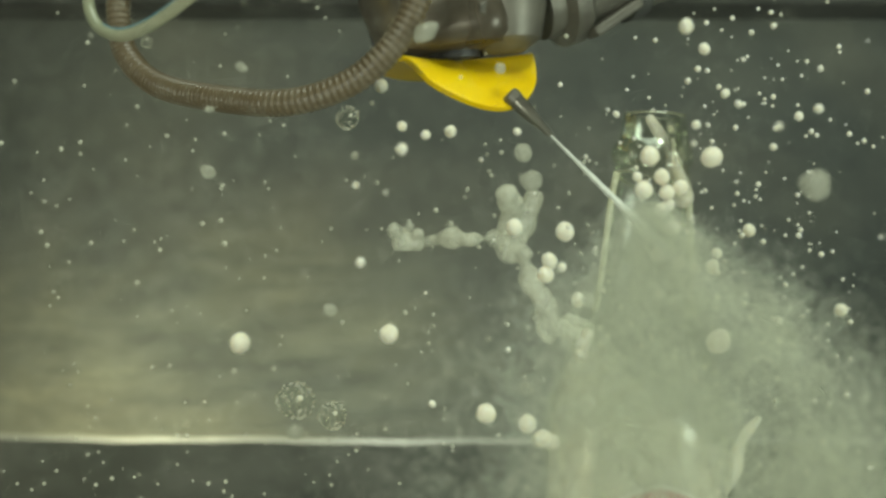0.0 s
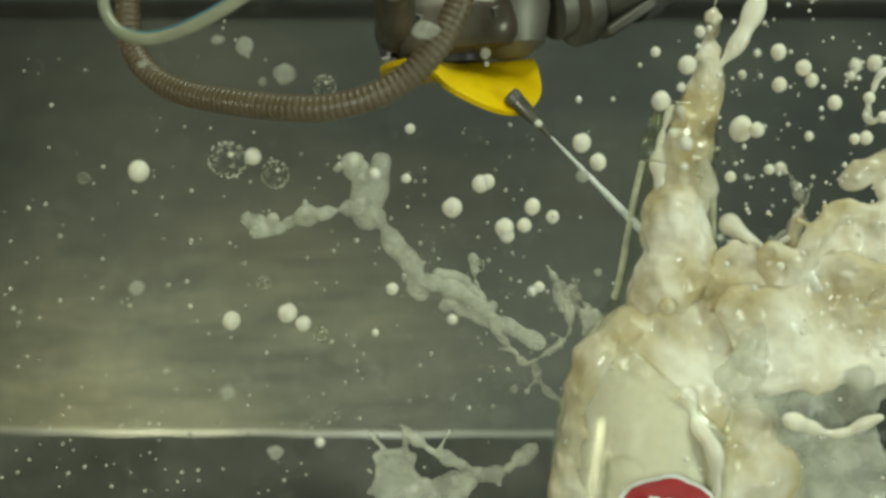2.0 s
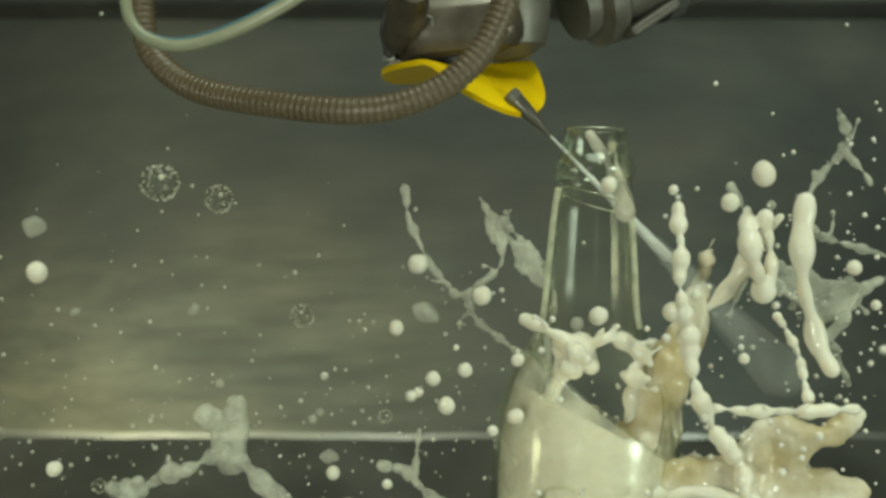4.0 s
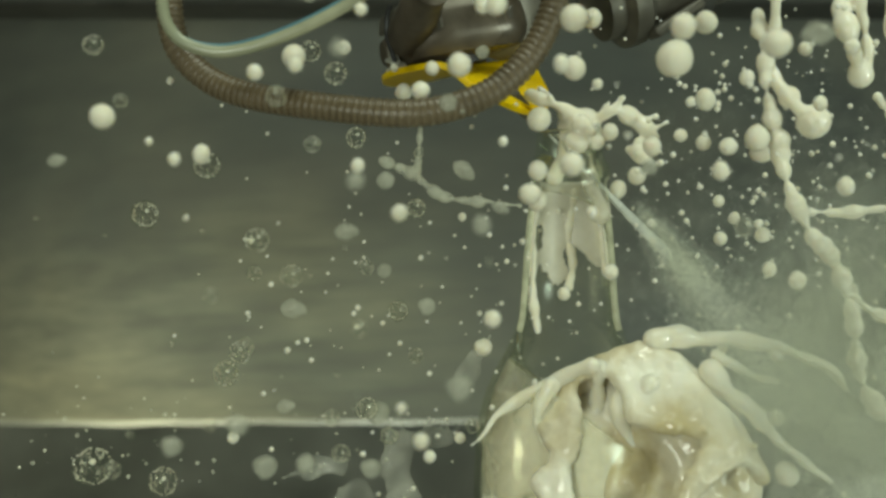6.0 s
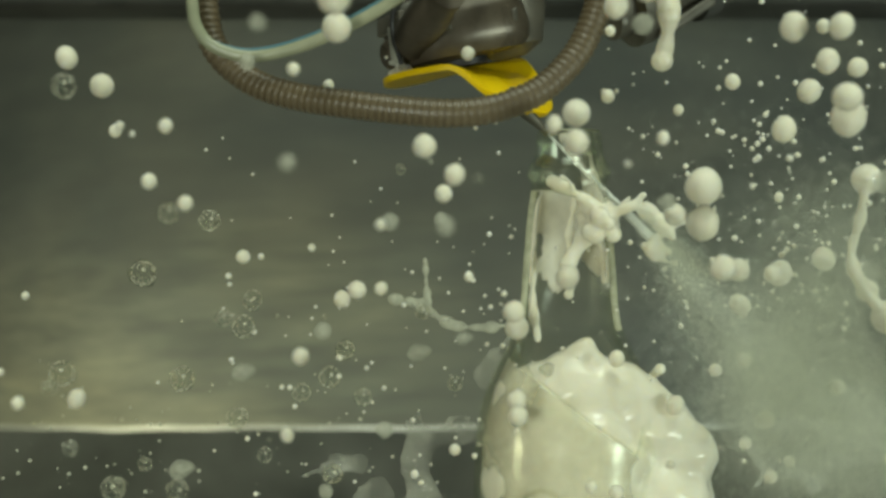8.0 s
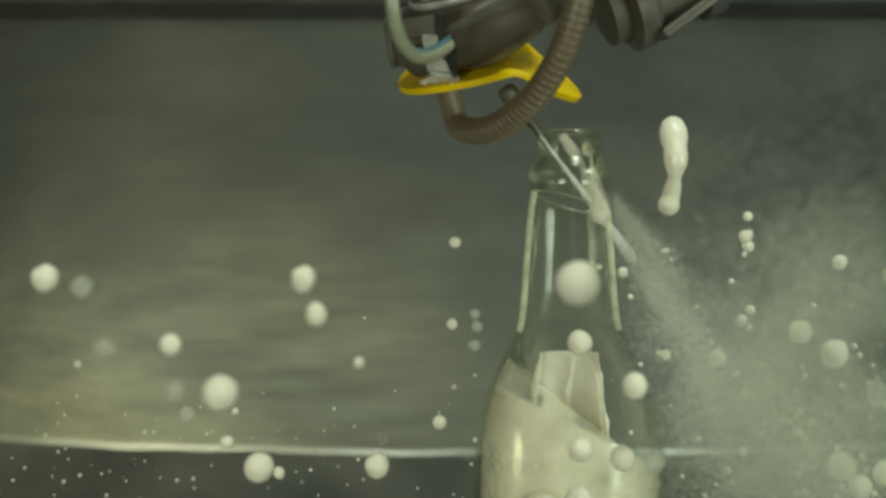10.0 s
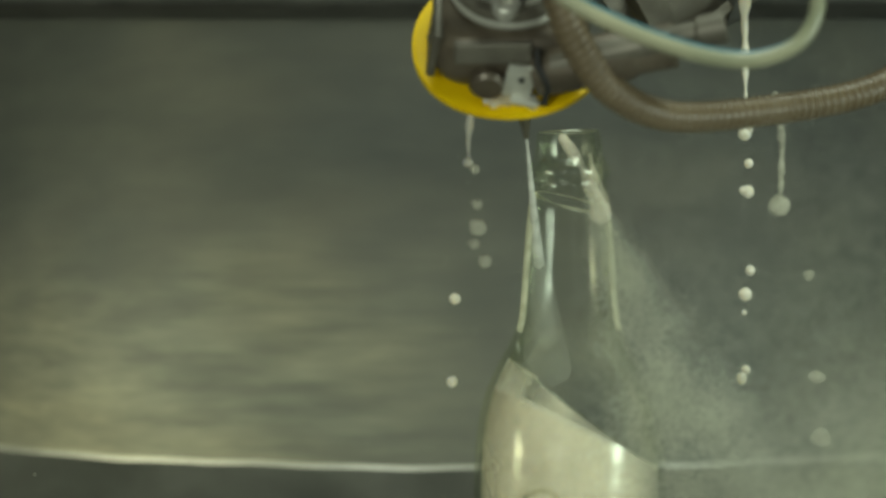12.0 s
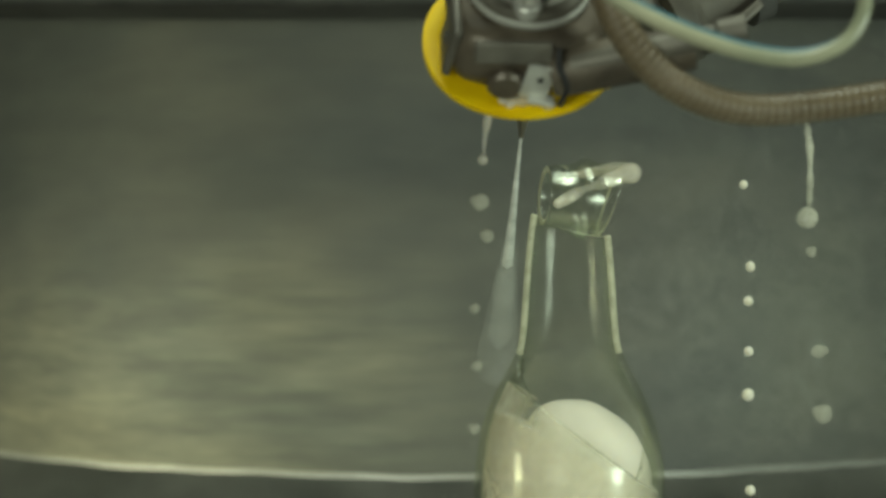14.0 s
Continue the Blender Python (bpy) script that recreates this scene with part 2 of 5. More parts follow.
BALL_V, BALL_F = ball(2)
GRAIN_V = np.array([(1, 1, 1), (1, -1, -1), (-1, 1, -1), (-1, -1, 1)], float) * 0.8
GRAIN_F = np.array([(0, 1, 2), (0, 3, 1), (0, 2, 3), (1, 3, 2)])


def melt(name, balls, material, voxel=0.0011, smooth=5, rough=0.0, scale=0.02, parent=None):
    """One liquid body out of many overlapping balls (centre, radius), melted together; rough roughens its skin."""
    c = np.array([p[:] for p, _ in balls])
    r = np.array([max(q, voxel * 0.9) for _, q in balls])
    v = (BALL_V[None] * r[:, None, None] + c[:, None]).reshape(-1, 3)
    f = (BALL_F[None] + (np.arange(len(r)) * len(BALL_V))[:, None, None]).reshape(-1, 3)
    me = bpy.data.meshes.new(name)
    me.from_pydata(v.tolist(), [], f.tolist())
    me.materials.append(material)
    ob = new(name, me)
    md = ob.modifiers.new("melt", "REMESH")
    md.mode, md.voxel_size = "VOXEL", voxel
    sm = ob.modifiers.new("smooth", "SMOOTH")
    sm.factor, sm.iterations = 0.5, smooth
    if rough:
        fine = 0.48 if material is FOAM else 0.30
        for size, deep, hard in ((scale, rough, "SOFT_NOISE"), (scale * 0.30, rough * fine, "SOFT_NOISE")):
            tx = bpy.data.textures.new(name, "CLOUDS")
            tx.noise_scale, tx.noise_depth, tx.noise_type = size, 3, hard
            dp = ob.modifiers.new("rough", "DISPLACE")
            dp.texture, dp.strength, dp.mid_level = tx, deep, 0.5
        sm = ob.modifiers.new("smooth_again", "SMOOTH")
        sm.factor, sm.iterations = 0.5, 3
    baked(ob)
    ob.data.materials.clear()
    ob.data.materials.append(material)
    ob.parent = parent
    return ob


def strand(points, r0, r1, bead=0.35, wob=0.0012, rr=rnd, every=0.0):
    """Balls along a wavering liquid strand that swells and thins on its way."""
    gap = every or max(0.0006, min(r0, r1) * 0.6)
    line = even_points(points, gap)
    ph, fr = rr.uniform(0, TAU), rr.uniform(0.25, 0.5) * gap / max(r0, r1)
    out = []
    for i, p in enumerate(line):
        k = i / max(1, len(line) - 1)
        r = (r0 + (r1 - r0) * k) * (1 + bead * math.sin(ph + fr * i * 2) + bead * 0.6 * math.sin(2.3 * ph + fr * i * 5.1))
        w = Vector(noise.noise_vector(p * 55 + Vector((ph, 0, 0)))) * wob
        out.append((p + w, max(0.0004, r)))
    return out


def lump(centre, size, count, r0, r1, rr=rnd):
    """Balls strewn in an ellipsoid."""
    out = []
    for _ in range(count):
        d = Vector((rr.gauss(0, 1), rr.gauss(0, 1), rr.gauss(0, 1))).normalized() * rr.random() ** 0.45
        out.append((Vector(centre) + Vector((d.x * size[0], d.y * size[1], d.z * size[2])), rr.uniform(r0, r1)))
    return out


# ---- the place: hall shell, tank floor, steel splash wall, dark strip above it
FLOOR_DROP = 0.0110                 # the bottle hops this high while it is struck


def shell():
    for name, s, c in (("wall_north", (5, 0.1, 3), (0, 1.85, 1.2)), ("wall_south", (5, 0.1, 3), (0, -2.6, 1.2)),
                       ("wall_east", (0.1, 4.4, 3), (2.5, -0.375, 1.2)), ("wall_west", (0.1, 4.4, 3), (-2.5, -0.375, 1.2))):
        tagged(part(name, box_bm(*s, Matrix.Translation(c)), HALL, smooth=False), "plain dim grey painted hall wall", "wall", kind="structure")
    tagged(part("ceiling", box_bm(5, 4.4, 0.1, Matrix.Translation((0, -0.375, 2.75))), HALL, smooth=False), "plain dim grey ceiling", "ceiling", kind="structure")
    bm = bmesh.new()
    bmesh.ops.create_grid(bm, x_segments=120, y_segments=150, size=1.0, matrix=Matrix.Translation((0, -0.375, 0)) @ Matrix.Diagonal((2.5, 2.2, 1, 1)))
    for v in bm.verts:
        q = math.hypot(v.co.x - 0.055, v.co.y)
        v.co.z = 0.004 * noise.noise(v.co * 9) * min(1.0, max(0.0, q * 6 - 0.5)) - FLOOR_DROP
        v.co.z += 0.26 * min(1.0, max(0.0, (v.co.y - 0.46) / 0.16)) ** 2
    tagged(part("floor", bm, FLOOR), "wet dark grey floor of the cutting tank", "floor", kind="structure")


WALL_Y = 0.35


def splash_wall():
    """A long steel sheet, bowed towards the camera, with a lower edge coloured pale for its glint; its origin is the
    middle of that edge.
    """
    root = tagged(new("splash_wall"), "bowed wet grey steel splash sheet with bright lower edge", "splash guard")
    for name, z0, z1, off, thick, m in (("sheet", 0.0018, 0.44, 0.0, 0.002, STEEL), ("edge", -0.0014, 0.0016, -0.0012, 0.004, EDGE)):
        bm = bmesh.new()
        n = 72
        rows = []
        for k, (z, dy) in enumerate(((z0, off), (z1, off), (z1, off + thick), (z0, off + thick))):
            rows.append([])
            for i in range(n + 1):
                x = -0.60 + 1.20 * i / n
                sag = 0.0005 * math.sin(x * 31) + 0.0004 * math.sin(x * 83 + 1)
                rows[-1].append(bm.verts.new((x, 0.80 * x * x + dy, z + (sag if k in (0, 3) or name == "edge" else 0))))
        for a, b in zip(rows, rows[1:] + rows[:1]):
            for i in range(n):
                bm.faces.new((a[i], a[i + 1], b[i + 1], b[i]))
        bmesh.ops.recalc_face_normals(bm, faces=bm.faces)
        part(name, bm, m, root, "lower edge with its glint painted pale" if name == "edge" else "")
    return root


def beam():
    # dark strip put in for the unlit gap beyond the sheet's top
    bm = box_bm(2.4, 0.06, 0.16, Matrix.Translation(spot(784, 22, 0.27) + Vector((0, 0.0, 0.08))), 0.006, 3)
    tagged(part("dark_gap_strip", bm, DARK), "dark strip put in for the gap above the splash sheet", "beam", kind="structure")
    bm = box_bm(2.4, 0.04, 0.30, Matrix.Translation((0, 0.62, 0.14)), 0.006, 3)
    tagged(part("tank_wall", bm, TANK), "wet grey tank wall behind the sheet", "tank wall", kind="structure")


shell()
beam()
wall = splash_wall()


# ---- the bottle
AXIS_X = 0.0558
PROFILE = [(0.0, 0.004), (0.030, 0.0035), (0.0385, 0.001), (0.0412, 0.004), (0.0420, 0.012), (0.0420, 0.060), (0.0420, 0.118), (0.0413, 0.133),
           (0.0395, 0.145), (0.0362, 0.156), (0.0318, 0.1655), (0.0272, 0.174), (0.0238, 0.1805), (0.0222, 0.187), (0.0213, 0.196),
           (0.0204, 0.210), (0.0193, 0.224), (0.0181, 0.236), (0.0166, 0.2445), (0.0163, 0.2468), (0.0178, 0.2492), (0.0182, 0.2520),
           (0.0170, 0.2552), (0.0150, 0.2580), (0.0146, 0.2625), (0.0142, 0.2660), (0.0134, 0.2700)]


def radius_at(z):
    for (r0, z0), (r1, z1) in zip(PROFILE[3:], PROFILE[4:]):
        if z0 <= z <= z1:
            return r0 + (r1 - r0) * (z - z0) / (z1 - z0)
    return PROFILE[3][0]


def fine_profile(z0, z1, step, inset=0.0):
    k = max(2, round((z1 - z0) / step))
    return [(radius_at(z0 + (z1 - z0) * i / k) - inset, z0 + (z1 - z0) * i / k) for i in range(k + 1)]


SLOPE = -0.745                                   # the long cut runs down to the right
CUT_P = Vector((-0.0245, 0, 0.1690))
CUT_N = Vector((-SLOPE, 0, 1)).normalized()
EDGE_X = -0.0234                                 # and its steep side here
TURN_N = Vector((0.87, 0, 0.5)).normalized()     # with a short turn between the two
TURN_P = Vector((EDGE_X, 0, 0.1683)) + TURN_N * 0.0022
FACE_Y = -0.0010
LEAN_P = Vector((0, FACE_Y, 0.1830))             # below the neck the saw leans towards the front
LEAN_N = Vector((0, -1, 0.60)).normalized()
NECK_P = Vector((0, 0, 0.2385))
NECK_N = Vector((0.27, 0.10, 1)).normalized()


def split(bm, point, normal):
    bmesh.ops.bisect_plane(bm, geom=list(bm.verts) + list(bm.edges) + list(bm.faces), plane_co=point, plane_no=normal, dist=1e-6)


def glass(name, bm, thick, parent=None, clear=GLASS):
    ob = part(name, bm, clear, parent)
    md = ob.modifiers.new("wall", "SOLIDIFY")
    md.thickness, md.offset = thick, -1.0
    md.material_offset_rim = 1
    ob.data.materials.append(CUT)
    baked(ob)
    for f in ob.data.polygons:                   # below the neck the cut is polished by the jet
        if f.material_index == 1 and 0.05 < f.center.z < 0.181:
            f.material_index = 0
    ob.visible_shadow = False
    return ob


def bottle():
    root = tagged(new("bottle"), "clear glass milk bottle, sawn open at neck and shoulder", "bottle")
    bm = lathe_bm(PROFILE[1:5] + fine_profile(0.02, 0.245, 0.003), n=96, close=False)
    bm.faces.new(sorted((v for v in bm.verts if v.co.z == bm.verts[:][0].co.z or abs(v.co.z - 0.0035) < 1e-6), key=lambda v: math.atan2(v.co.y, v.co.x)))
    split(bm, CUT_P, CUT_N)
    split(bm, NECK_P, NECK_N)
    split(bm, Vector((0, FACE_Y, 0)), Vector((0, 1, 0)))
    split(bm, Vector((EDGE_X, 0, 0)), Vector((1, 0, 0)))
    split(bm, TURN_P, TURN_N)
    split(bm, LEAN_P, LEAN_N)
    gone = []
    for f in bm.faces:
        c = f.calc_center_median()
        if (c - NECK_P).dot(NECK_N) > 0 or (c.y < FACE_Y and c.x > EDGE_X and (c - LEAN_P).dot(LEAN_N) > 0 and (c - CUT_P).dot(CUT_N) > 0 and (c - TURN_P).dot(TURN_N) > 0):
            gone.append(f)
    bmesh.ops.delete(bm, geom=gone, context="FACES")
    bmesh.ops.recalc_face_normals(bm, faces=bm.faces)
    glass("glass_body", bm, 0.0029, root)
    # a printed round label with its crown-like top, and a raised ring above it
    for name, w, h, up, material in (("label_rim", 0.021, 0.0135, 0.0, WHITE), ("label", 0.0192, 0.0119, 0.0005, RED)):
        bm = bmesh.new()
        ring = []
        for i in range(64):
            a = TAU * i / 64
            k = 1 + (0.10 * max(0.0, math.cos((a - TAU / 4) * 5)) if abs(a - TAU / 4) < 1.0 else 0)
            x, z = w * k * math.cos(a), h * k * math.sin(a)
            ring.append(bm.verts.new((0.004 + x, -math.sqrt(max(0, 0.0422 ** 2 - (x + 0.004) ** 2)) - 0.0003 - up * 0.4, 0.099 + z)))
        bm.faces.new(ring)
        bmesh.ops.recalc_face_normals(bm, faces=bm.faces)
        part(name, bm, material, root, "round red label with white rim" if name == "label" else "white label rim")
    for k in (-1, 0, 1):
        bm = box_bm(0.0045, 0.0006, 0.003, Matrix.Translation((0.004 + k * 0.007, -0.0436 if k == 0 else -0.0430, 0.1025)), 0.0002, 1)
        part("label_mark", bm, WHITE, root, "unreadable white print mark")
    ring = [Vector((-0.015 + 0.0075 * math.cos(a), 0, 0.112 + 0.0062 * math.sin(a))) for a in np.linspace(0.2, TAU - 0.9, 40)]
    ring = [Vector((p.x, -math.sqrt(0.0424 ** 2 - p.x ** 2), p.z)) for p in ring]
    part("raised_ring", pipe_bm(ring, lambda i: 0.0007, 8), GLASS, root, "raised glass ring mark")
    return root


def bottle_mouth():
    bm = lathe_bm(fine_profile(0.226, 0.2695, 0.0012), n=72, close=False)
    split(bm, NECK_P, NECK_N)
    bmesh.ops.delete(bm, geom=[f for f in bm.faces if (f.calc_center_median() - NECK_P).dot(NECK_N) < 0], context="FACES")
    bmesh.ops.recalc_face_normals(bm, faces=bm.faces)
    for v in bm.verts:
        v.co -= Vector((0, 0, 0.25))
    ob = glass("bottle_mouth", bm, 0.0029, None, LIP)
    smear = strand([(-0.004, -0.0115, 0.016), (0.004, -0.0135, 0.004), (0.010, -0.0125, -0.010), (0.012, -0.011, -0.018)], 0.0022, 0.0036, 0.25, 0.002)
    smear += strand([(0.010, 0.010, 0.010), (0.013, 0.004, -0.004), (0.0145, -0.004, -0.016)], 0.0016, 0.0030, 0.25, 0.002)
    tagged(melt("milk_smear", smear, FILM, 0.0007, 4, parent=ob), "thin milk smear on the glass")
    return tagged(ob, "sawn-off clear glass bottle mouth with threaded lip", "bottle mouth")


def inside(name, z1, planes, material, label, inset=0.0032, only_front=False):
    """Milk that fills the bottle up to a tilted top."""
    bm = lathe_bm([(0.02, 0.008), (0.037, 0.008)] + fine_profile(0.012, z1, 0.003, inset), n=72)
    for p, nrm in planes:
        r = bmesh.ops.bisect_plane(bm, geom=list(bm.verts) + list(bm.edges) + list(bm.faces), plane_co=p, plane_no=nrm, clear_outer=True, dist=1e-6)
        rim = [e for e in r["geom_cut"] if isinstance(e, bmesh.types.BMEdge)]
        if not only_front and rim:
            bmesh.ops.holes_fill(bm, edges=rim)
    if only_front:
        bmesh.ops.delete(bm, geom=[f for f in bm.faces if f.calc_center_median().y > (0.012 if f.calc_center_median().x > -0.01 else 0.03) or f.normal.z > 0.98], context="FACES")
    bmesh.ops.recalc_face_normals(bm, faces=bm.faces)
    return tagged(part(name, bm, material), label, "milk")


the_bottle = bottle()
milk_fill = inside("milk_fill", 0.16, [(CUT_P + Vector((0, 0, -0.016)), Vector((0.50, 0.06, 1)).normalized())], STILL, "white milk standing in the sawn bottle")
milk_film = inside("milk_film", 0.172, [(CUT_P + Vector((0, 0, -0.0015)), CUT_N)], FILM, "thin milk film clinging inside the bottle", 0.0031, True)


def milk_wave():
    bm = bmesh.new()
    bmesh.ops.create_uvsphere(bm, u_segments=48, v_segments=24, radius=1.0)
    for v in bm.verts:
        p = v.co.copy()
        v.co = Vector((p.x * 0.0315, p.y * 0.024, p.z * 0.026 - 0.006 * p.x))
        v.co += v.co.normalized() * 0.0012 * noise.noise(v.co * 60)
    return tagged(part("milk_wave", bm, STILL), "smooth heap of milk swelling inside the bottle", "milk")


the_wave = milk_wave()


# ---- the cutting head with its rubber disc
def cutting_head():
    root = tagged(new("cutting_head"), "stained steel water-jet cutting head with yellow rubber disc", "cutting head")
    # floppy disc, drooping on one side
    bm = bmesh.new()
    rings = []
    for j in range(15):
        r = 0.0368 * j / 14
        ring = []
        for i in range(72):
            a = TAU * i / 72
            s = r * math.cos(a - radians(34))
            q = r * math.sin(a - radians(34))
            h = max(0.0, s + 0.004)
            w = min(1.0, max(0.0, (math.cos(a - radians(34)) - 0.28) / 0.42))
            z = -17.0 * h * h * w * w * (3 - 2 * w) + 1.0 * q * q + 0.0006 * math.sin(3 * a) * r / 0.0368
            ring.append(bm.verts.new((r * math.cos(a), r * math.sin(a), z)) if j or i == 0 else ring[0])
        rings.append(ring)
    for a, b in zip(rings, rings[1:]):
        for i in range(72):
            c = [a[i], a[(i + 1) % 72], b[(i + 1) % 72], b[i]]
            bm.faces.new(c if a is not rings[0] else [a[0], c[2], c[3]])
    bmesh.ops.recalc_face_normals(bm, faces=bm.faces)
    disc = part("rubber_disc", bm, YELLOW, root, "floppy bright yellow rubber disc")
    md = disc.modifiers.new("thick", "SOLIDIFY")
    md.thickness, md.offset = 0.0026, 0.0
    bv = disc.modifiers.new("soft", "BEVEL")
    bv.width, bv.segments, bv.limit_method = 0.0008, 2, "ANGLE"
    baked(disc)
    part("hub", lathe_bm([(0.012, 0.001), (0.0125, 0.003), (0.012, 0.006), (0.026, 0.007)], n=40), BLACK, root, "black rubber hub under the body")
    part("body", lathe_bm([(0.017, 0.004), (0.0250, 0.0052), (0.0280, 0.009), (0.0288, 0.014), (0.0280, 0.023), (0.0262, 0.0275), (0.0235, 0.0295)],
                          n=64, square=4.5), BODY2, root, "worn brown steel body")
    collar = part("collar", lathe_bm([(0.0212, 0.0290), (0.0215, 0.0345), (0.0205, 0.0365), (0.0172, 0.0368), (0.0160, 0.0350), (0.0150, 0.0325), (0.0120, 0.0322)], n=56), BODY, root, "grey steel round collar")
    part("collar_ring", lathe_bm([(0.0219, 0.0305), (0.0224, 0.0312), (0.0224, 0.0328), (0.0219, 0.0335)], n=56), CLIP, collar, "bright worn ring")
    part("shaft", lathe_bm([(0.0118, 0.0322), (0.0118, 0.052), (0.0185, 0.054), (0.0185, 0.16)], n=40), BODY, root)
    part("cap_screw", lathe_bm([(0.0050, 0.0), (0.0050, 0.004), (0.0043, 0.0048), (0.0022, 0.0048), (0.0022, 0.0025)], Matrix.Translation((-0.002, -0.0168, 0.0345)), 24),
         CLIP, root, "bright socket screw")
    plate = box_bm(0.027, 0.0030, 0.0085, Matrix.Translation((-0.0065, -0.0280, 0.0258)) @ Matrix.Rotation(radians(-14), 4, "X"), 0.0012, 3)
    part("shoulder_plate", plate, BODY, root, "scuffed wet grey steel plate")
    part("side_wedge", box_bm(0.0034, 0.020, 0.022, Matrix.Translation((-0.0272, -0.0130, 0.0185)) @ Matrix.Rotation(radians(10), 4, "Y"), 0.0014, 3), BODY, root, "worn grey wedge")
    part("corner_lug", lathe_bm([(0.0050, -0.004), (0.0062, -0.003), (0.0066, 0.003), (0.0052, 0.0046)], Matrix.Translation((-0.0085, -0.0285, 0.0125)) @ Matrix.Rotation(radians(90), 4, "X"), 28), BODY2, root, "rounded brown lug")
    part("drum", lathe_bm([(0.008, 0.0015), (0.0165, 0.0065), (0.0205, 0.022), (0.0225, 0.060)], Matrix.Translation((0.002, 0.0245, 0.0)), 40), BODY, root, "pale grey steel drum")
    # a bent zinc clip on the front, with its slot
    clip = part("clip", box_bm(0.0105, 0.0018, 0.016, Matrix.Translation((0.0028, -0.0318, 0.0150)) @ Matrix.Rotation(radians(10), 4, "Y"), 0.0007, 2), CLIP, root, "scuffed bright zinc clip")
    part("clip_foot", box_bm(0.0100, 0.004, 0.0018, Matrix.Translation((0.0046, -0.0335, 0.0072)) @ Matrix.Rotation(radians(14), 4, "Y"), 0.0006, 2), CLIP, clip)
    # a black disc put on the clip for the dark of its hole
    part("clip_hole", lathe_bm([(0.0011, 0), (0.0011, 0.0008)], Matrix.Translation((0.0035, -0.0325, 0.0170)) @ Matrix.Rotation(radians(90), 4, "X"), 16), BLACK, clip)
    part("side_valve", lathe_bm([(0.0080, 0), (0.0090, 0.002), (0.0090, 0.034), (0.0078, 0.036), (0.0078, 0.050)],
                                Matrix.Translation((0.008, -0.0275, 0.0150)) @ Matrix.Rotation(radians(74), 4, "Y"), 32), BODY2, root, "brown steel side valve")
    part("valve_rod", lathe_bm([(0.0042, 0), (0.0042, 0.05), (0.0055, 0.051), (0.0055, 0.06)],
                               Matrix.Translation((0.014, -0.0300, 0.0215)) @ Matrix.Rotation(radians(72), 4, "Y"), 28), BODY, root)
    for a in (-150, -35, 35, 150):
        m = Matrix.Rotation(radians(a), 4, "Z") @ Matrix.Translation((0.0300, 0, 0.018)) @ Matrix.Rotation(radians(90), 4, "Y")
        part("bolt", lathe_bm([(0.0042, -0.002), (0.0042, 0.0022), (0.0034, 0.003)], m, 6), BODY, root)
    cable = curve_points([(0.0085, -0.0312, 0.031), (0.0090, -0.0340, 0.025), (0.0125, -0.0362, 0.017), (0.0115, -0.0345, 0.006)], 8)
    part("cable", pipe_bm(cable, lambda i: 0.0011, 10), BLACK, root, "short black cable")
    wet = melt("milk_smear", lump((0.002, -0.031, 0.0035), (0.012, 0.0025, 0.0018), 26, 0.0012, 0.0022), FILM, 0.0007, 4, parent=root)
    tagged(wet, "milky water running over the disc")
    return root


def jet_nozzle():
    root = tagged(new("jet_nozzle"), "slim grey carbide focusing nozzle of the cutting head", "nozzle")
    part("tip", lathe_bm([(0.0009, 0.0), (0.0013, 0.0004), (0.0015, 0.004), (0.0024, 0.009), (0.0033, 0.014), (0.0036, 0.019), (0.0036, 0.0215)], n=32), NOZZLE, root)
    part("holder", lathe_bm([(0.0034, 0.0215), (0.0040, 0.0220), (0.0040, 0.0255), (0.0030, 0.0265)], n=32), BODY, root, "grey steel nozzle holder")
    return root


def water_jet():
    root = tagged(new("water_jet"), "thin white high-pressure water jet spreading into spray", "water jet")
    prof = [(0.0004, 0.0)] + [(0.0005 + 0.0021 * (k / 30) ** 1.1 + 0.00010 * math.sin(k * 1.9), -0.075 * k / 30) for k in range(1, 31)] + [(0.0003, -0.078)]
    part("core", lathe_bm(prof, n=20), JETW, root, "white jet core")
    for name, r1, z1, z0 in (("spray_cone", 0.0052, -0.125, -0.022), ("outer_spray", 0.0105, -0.150, -0.034)):
        prof = [(0.0004, z0)] + [(0.0008 + r1 * (k / 24) ** 1.05, z0 + (z1 - z0) * k / 24) for k in range(1, 25)] + [(r1 * 0.5, z1 - 0.008)]
        part(name, lathe_bm(prof, n=28), HAZE, root, "fine spray around the jet")
    return root


def hose_line():
    """The hose from its coupling; quarter-millimetre steps to the side and down."""
    s = 0.000227
    pts = [(2, -120), (2, -40), (-2, 20), (-14, 62), (-40, 115), (-78, 160), (-125, 195), (-200, 222), (-290, 228), (-440, 210), (-560, 186),
           (-635, 152), (-688, 98), (-706, 20), (-702, -70), (-690, -140)]
    return [Vector((a * s, 0.012 * math.sin(a * 0.006), -b * s)) for a, b in pts]


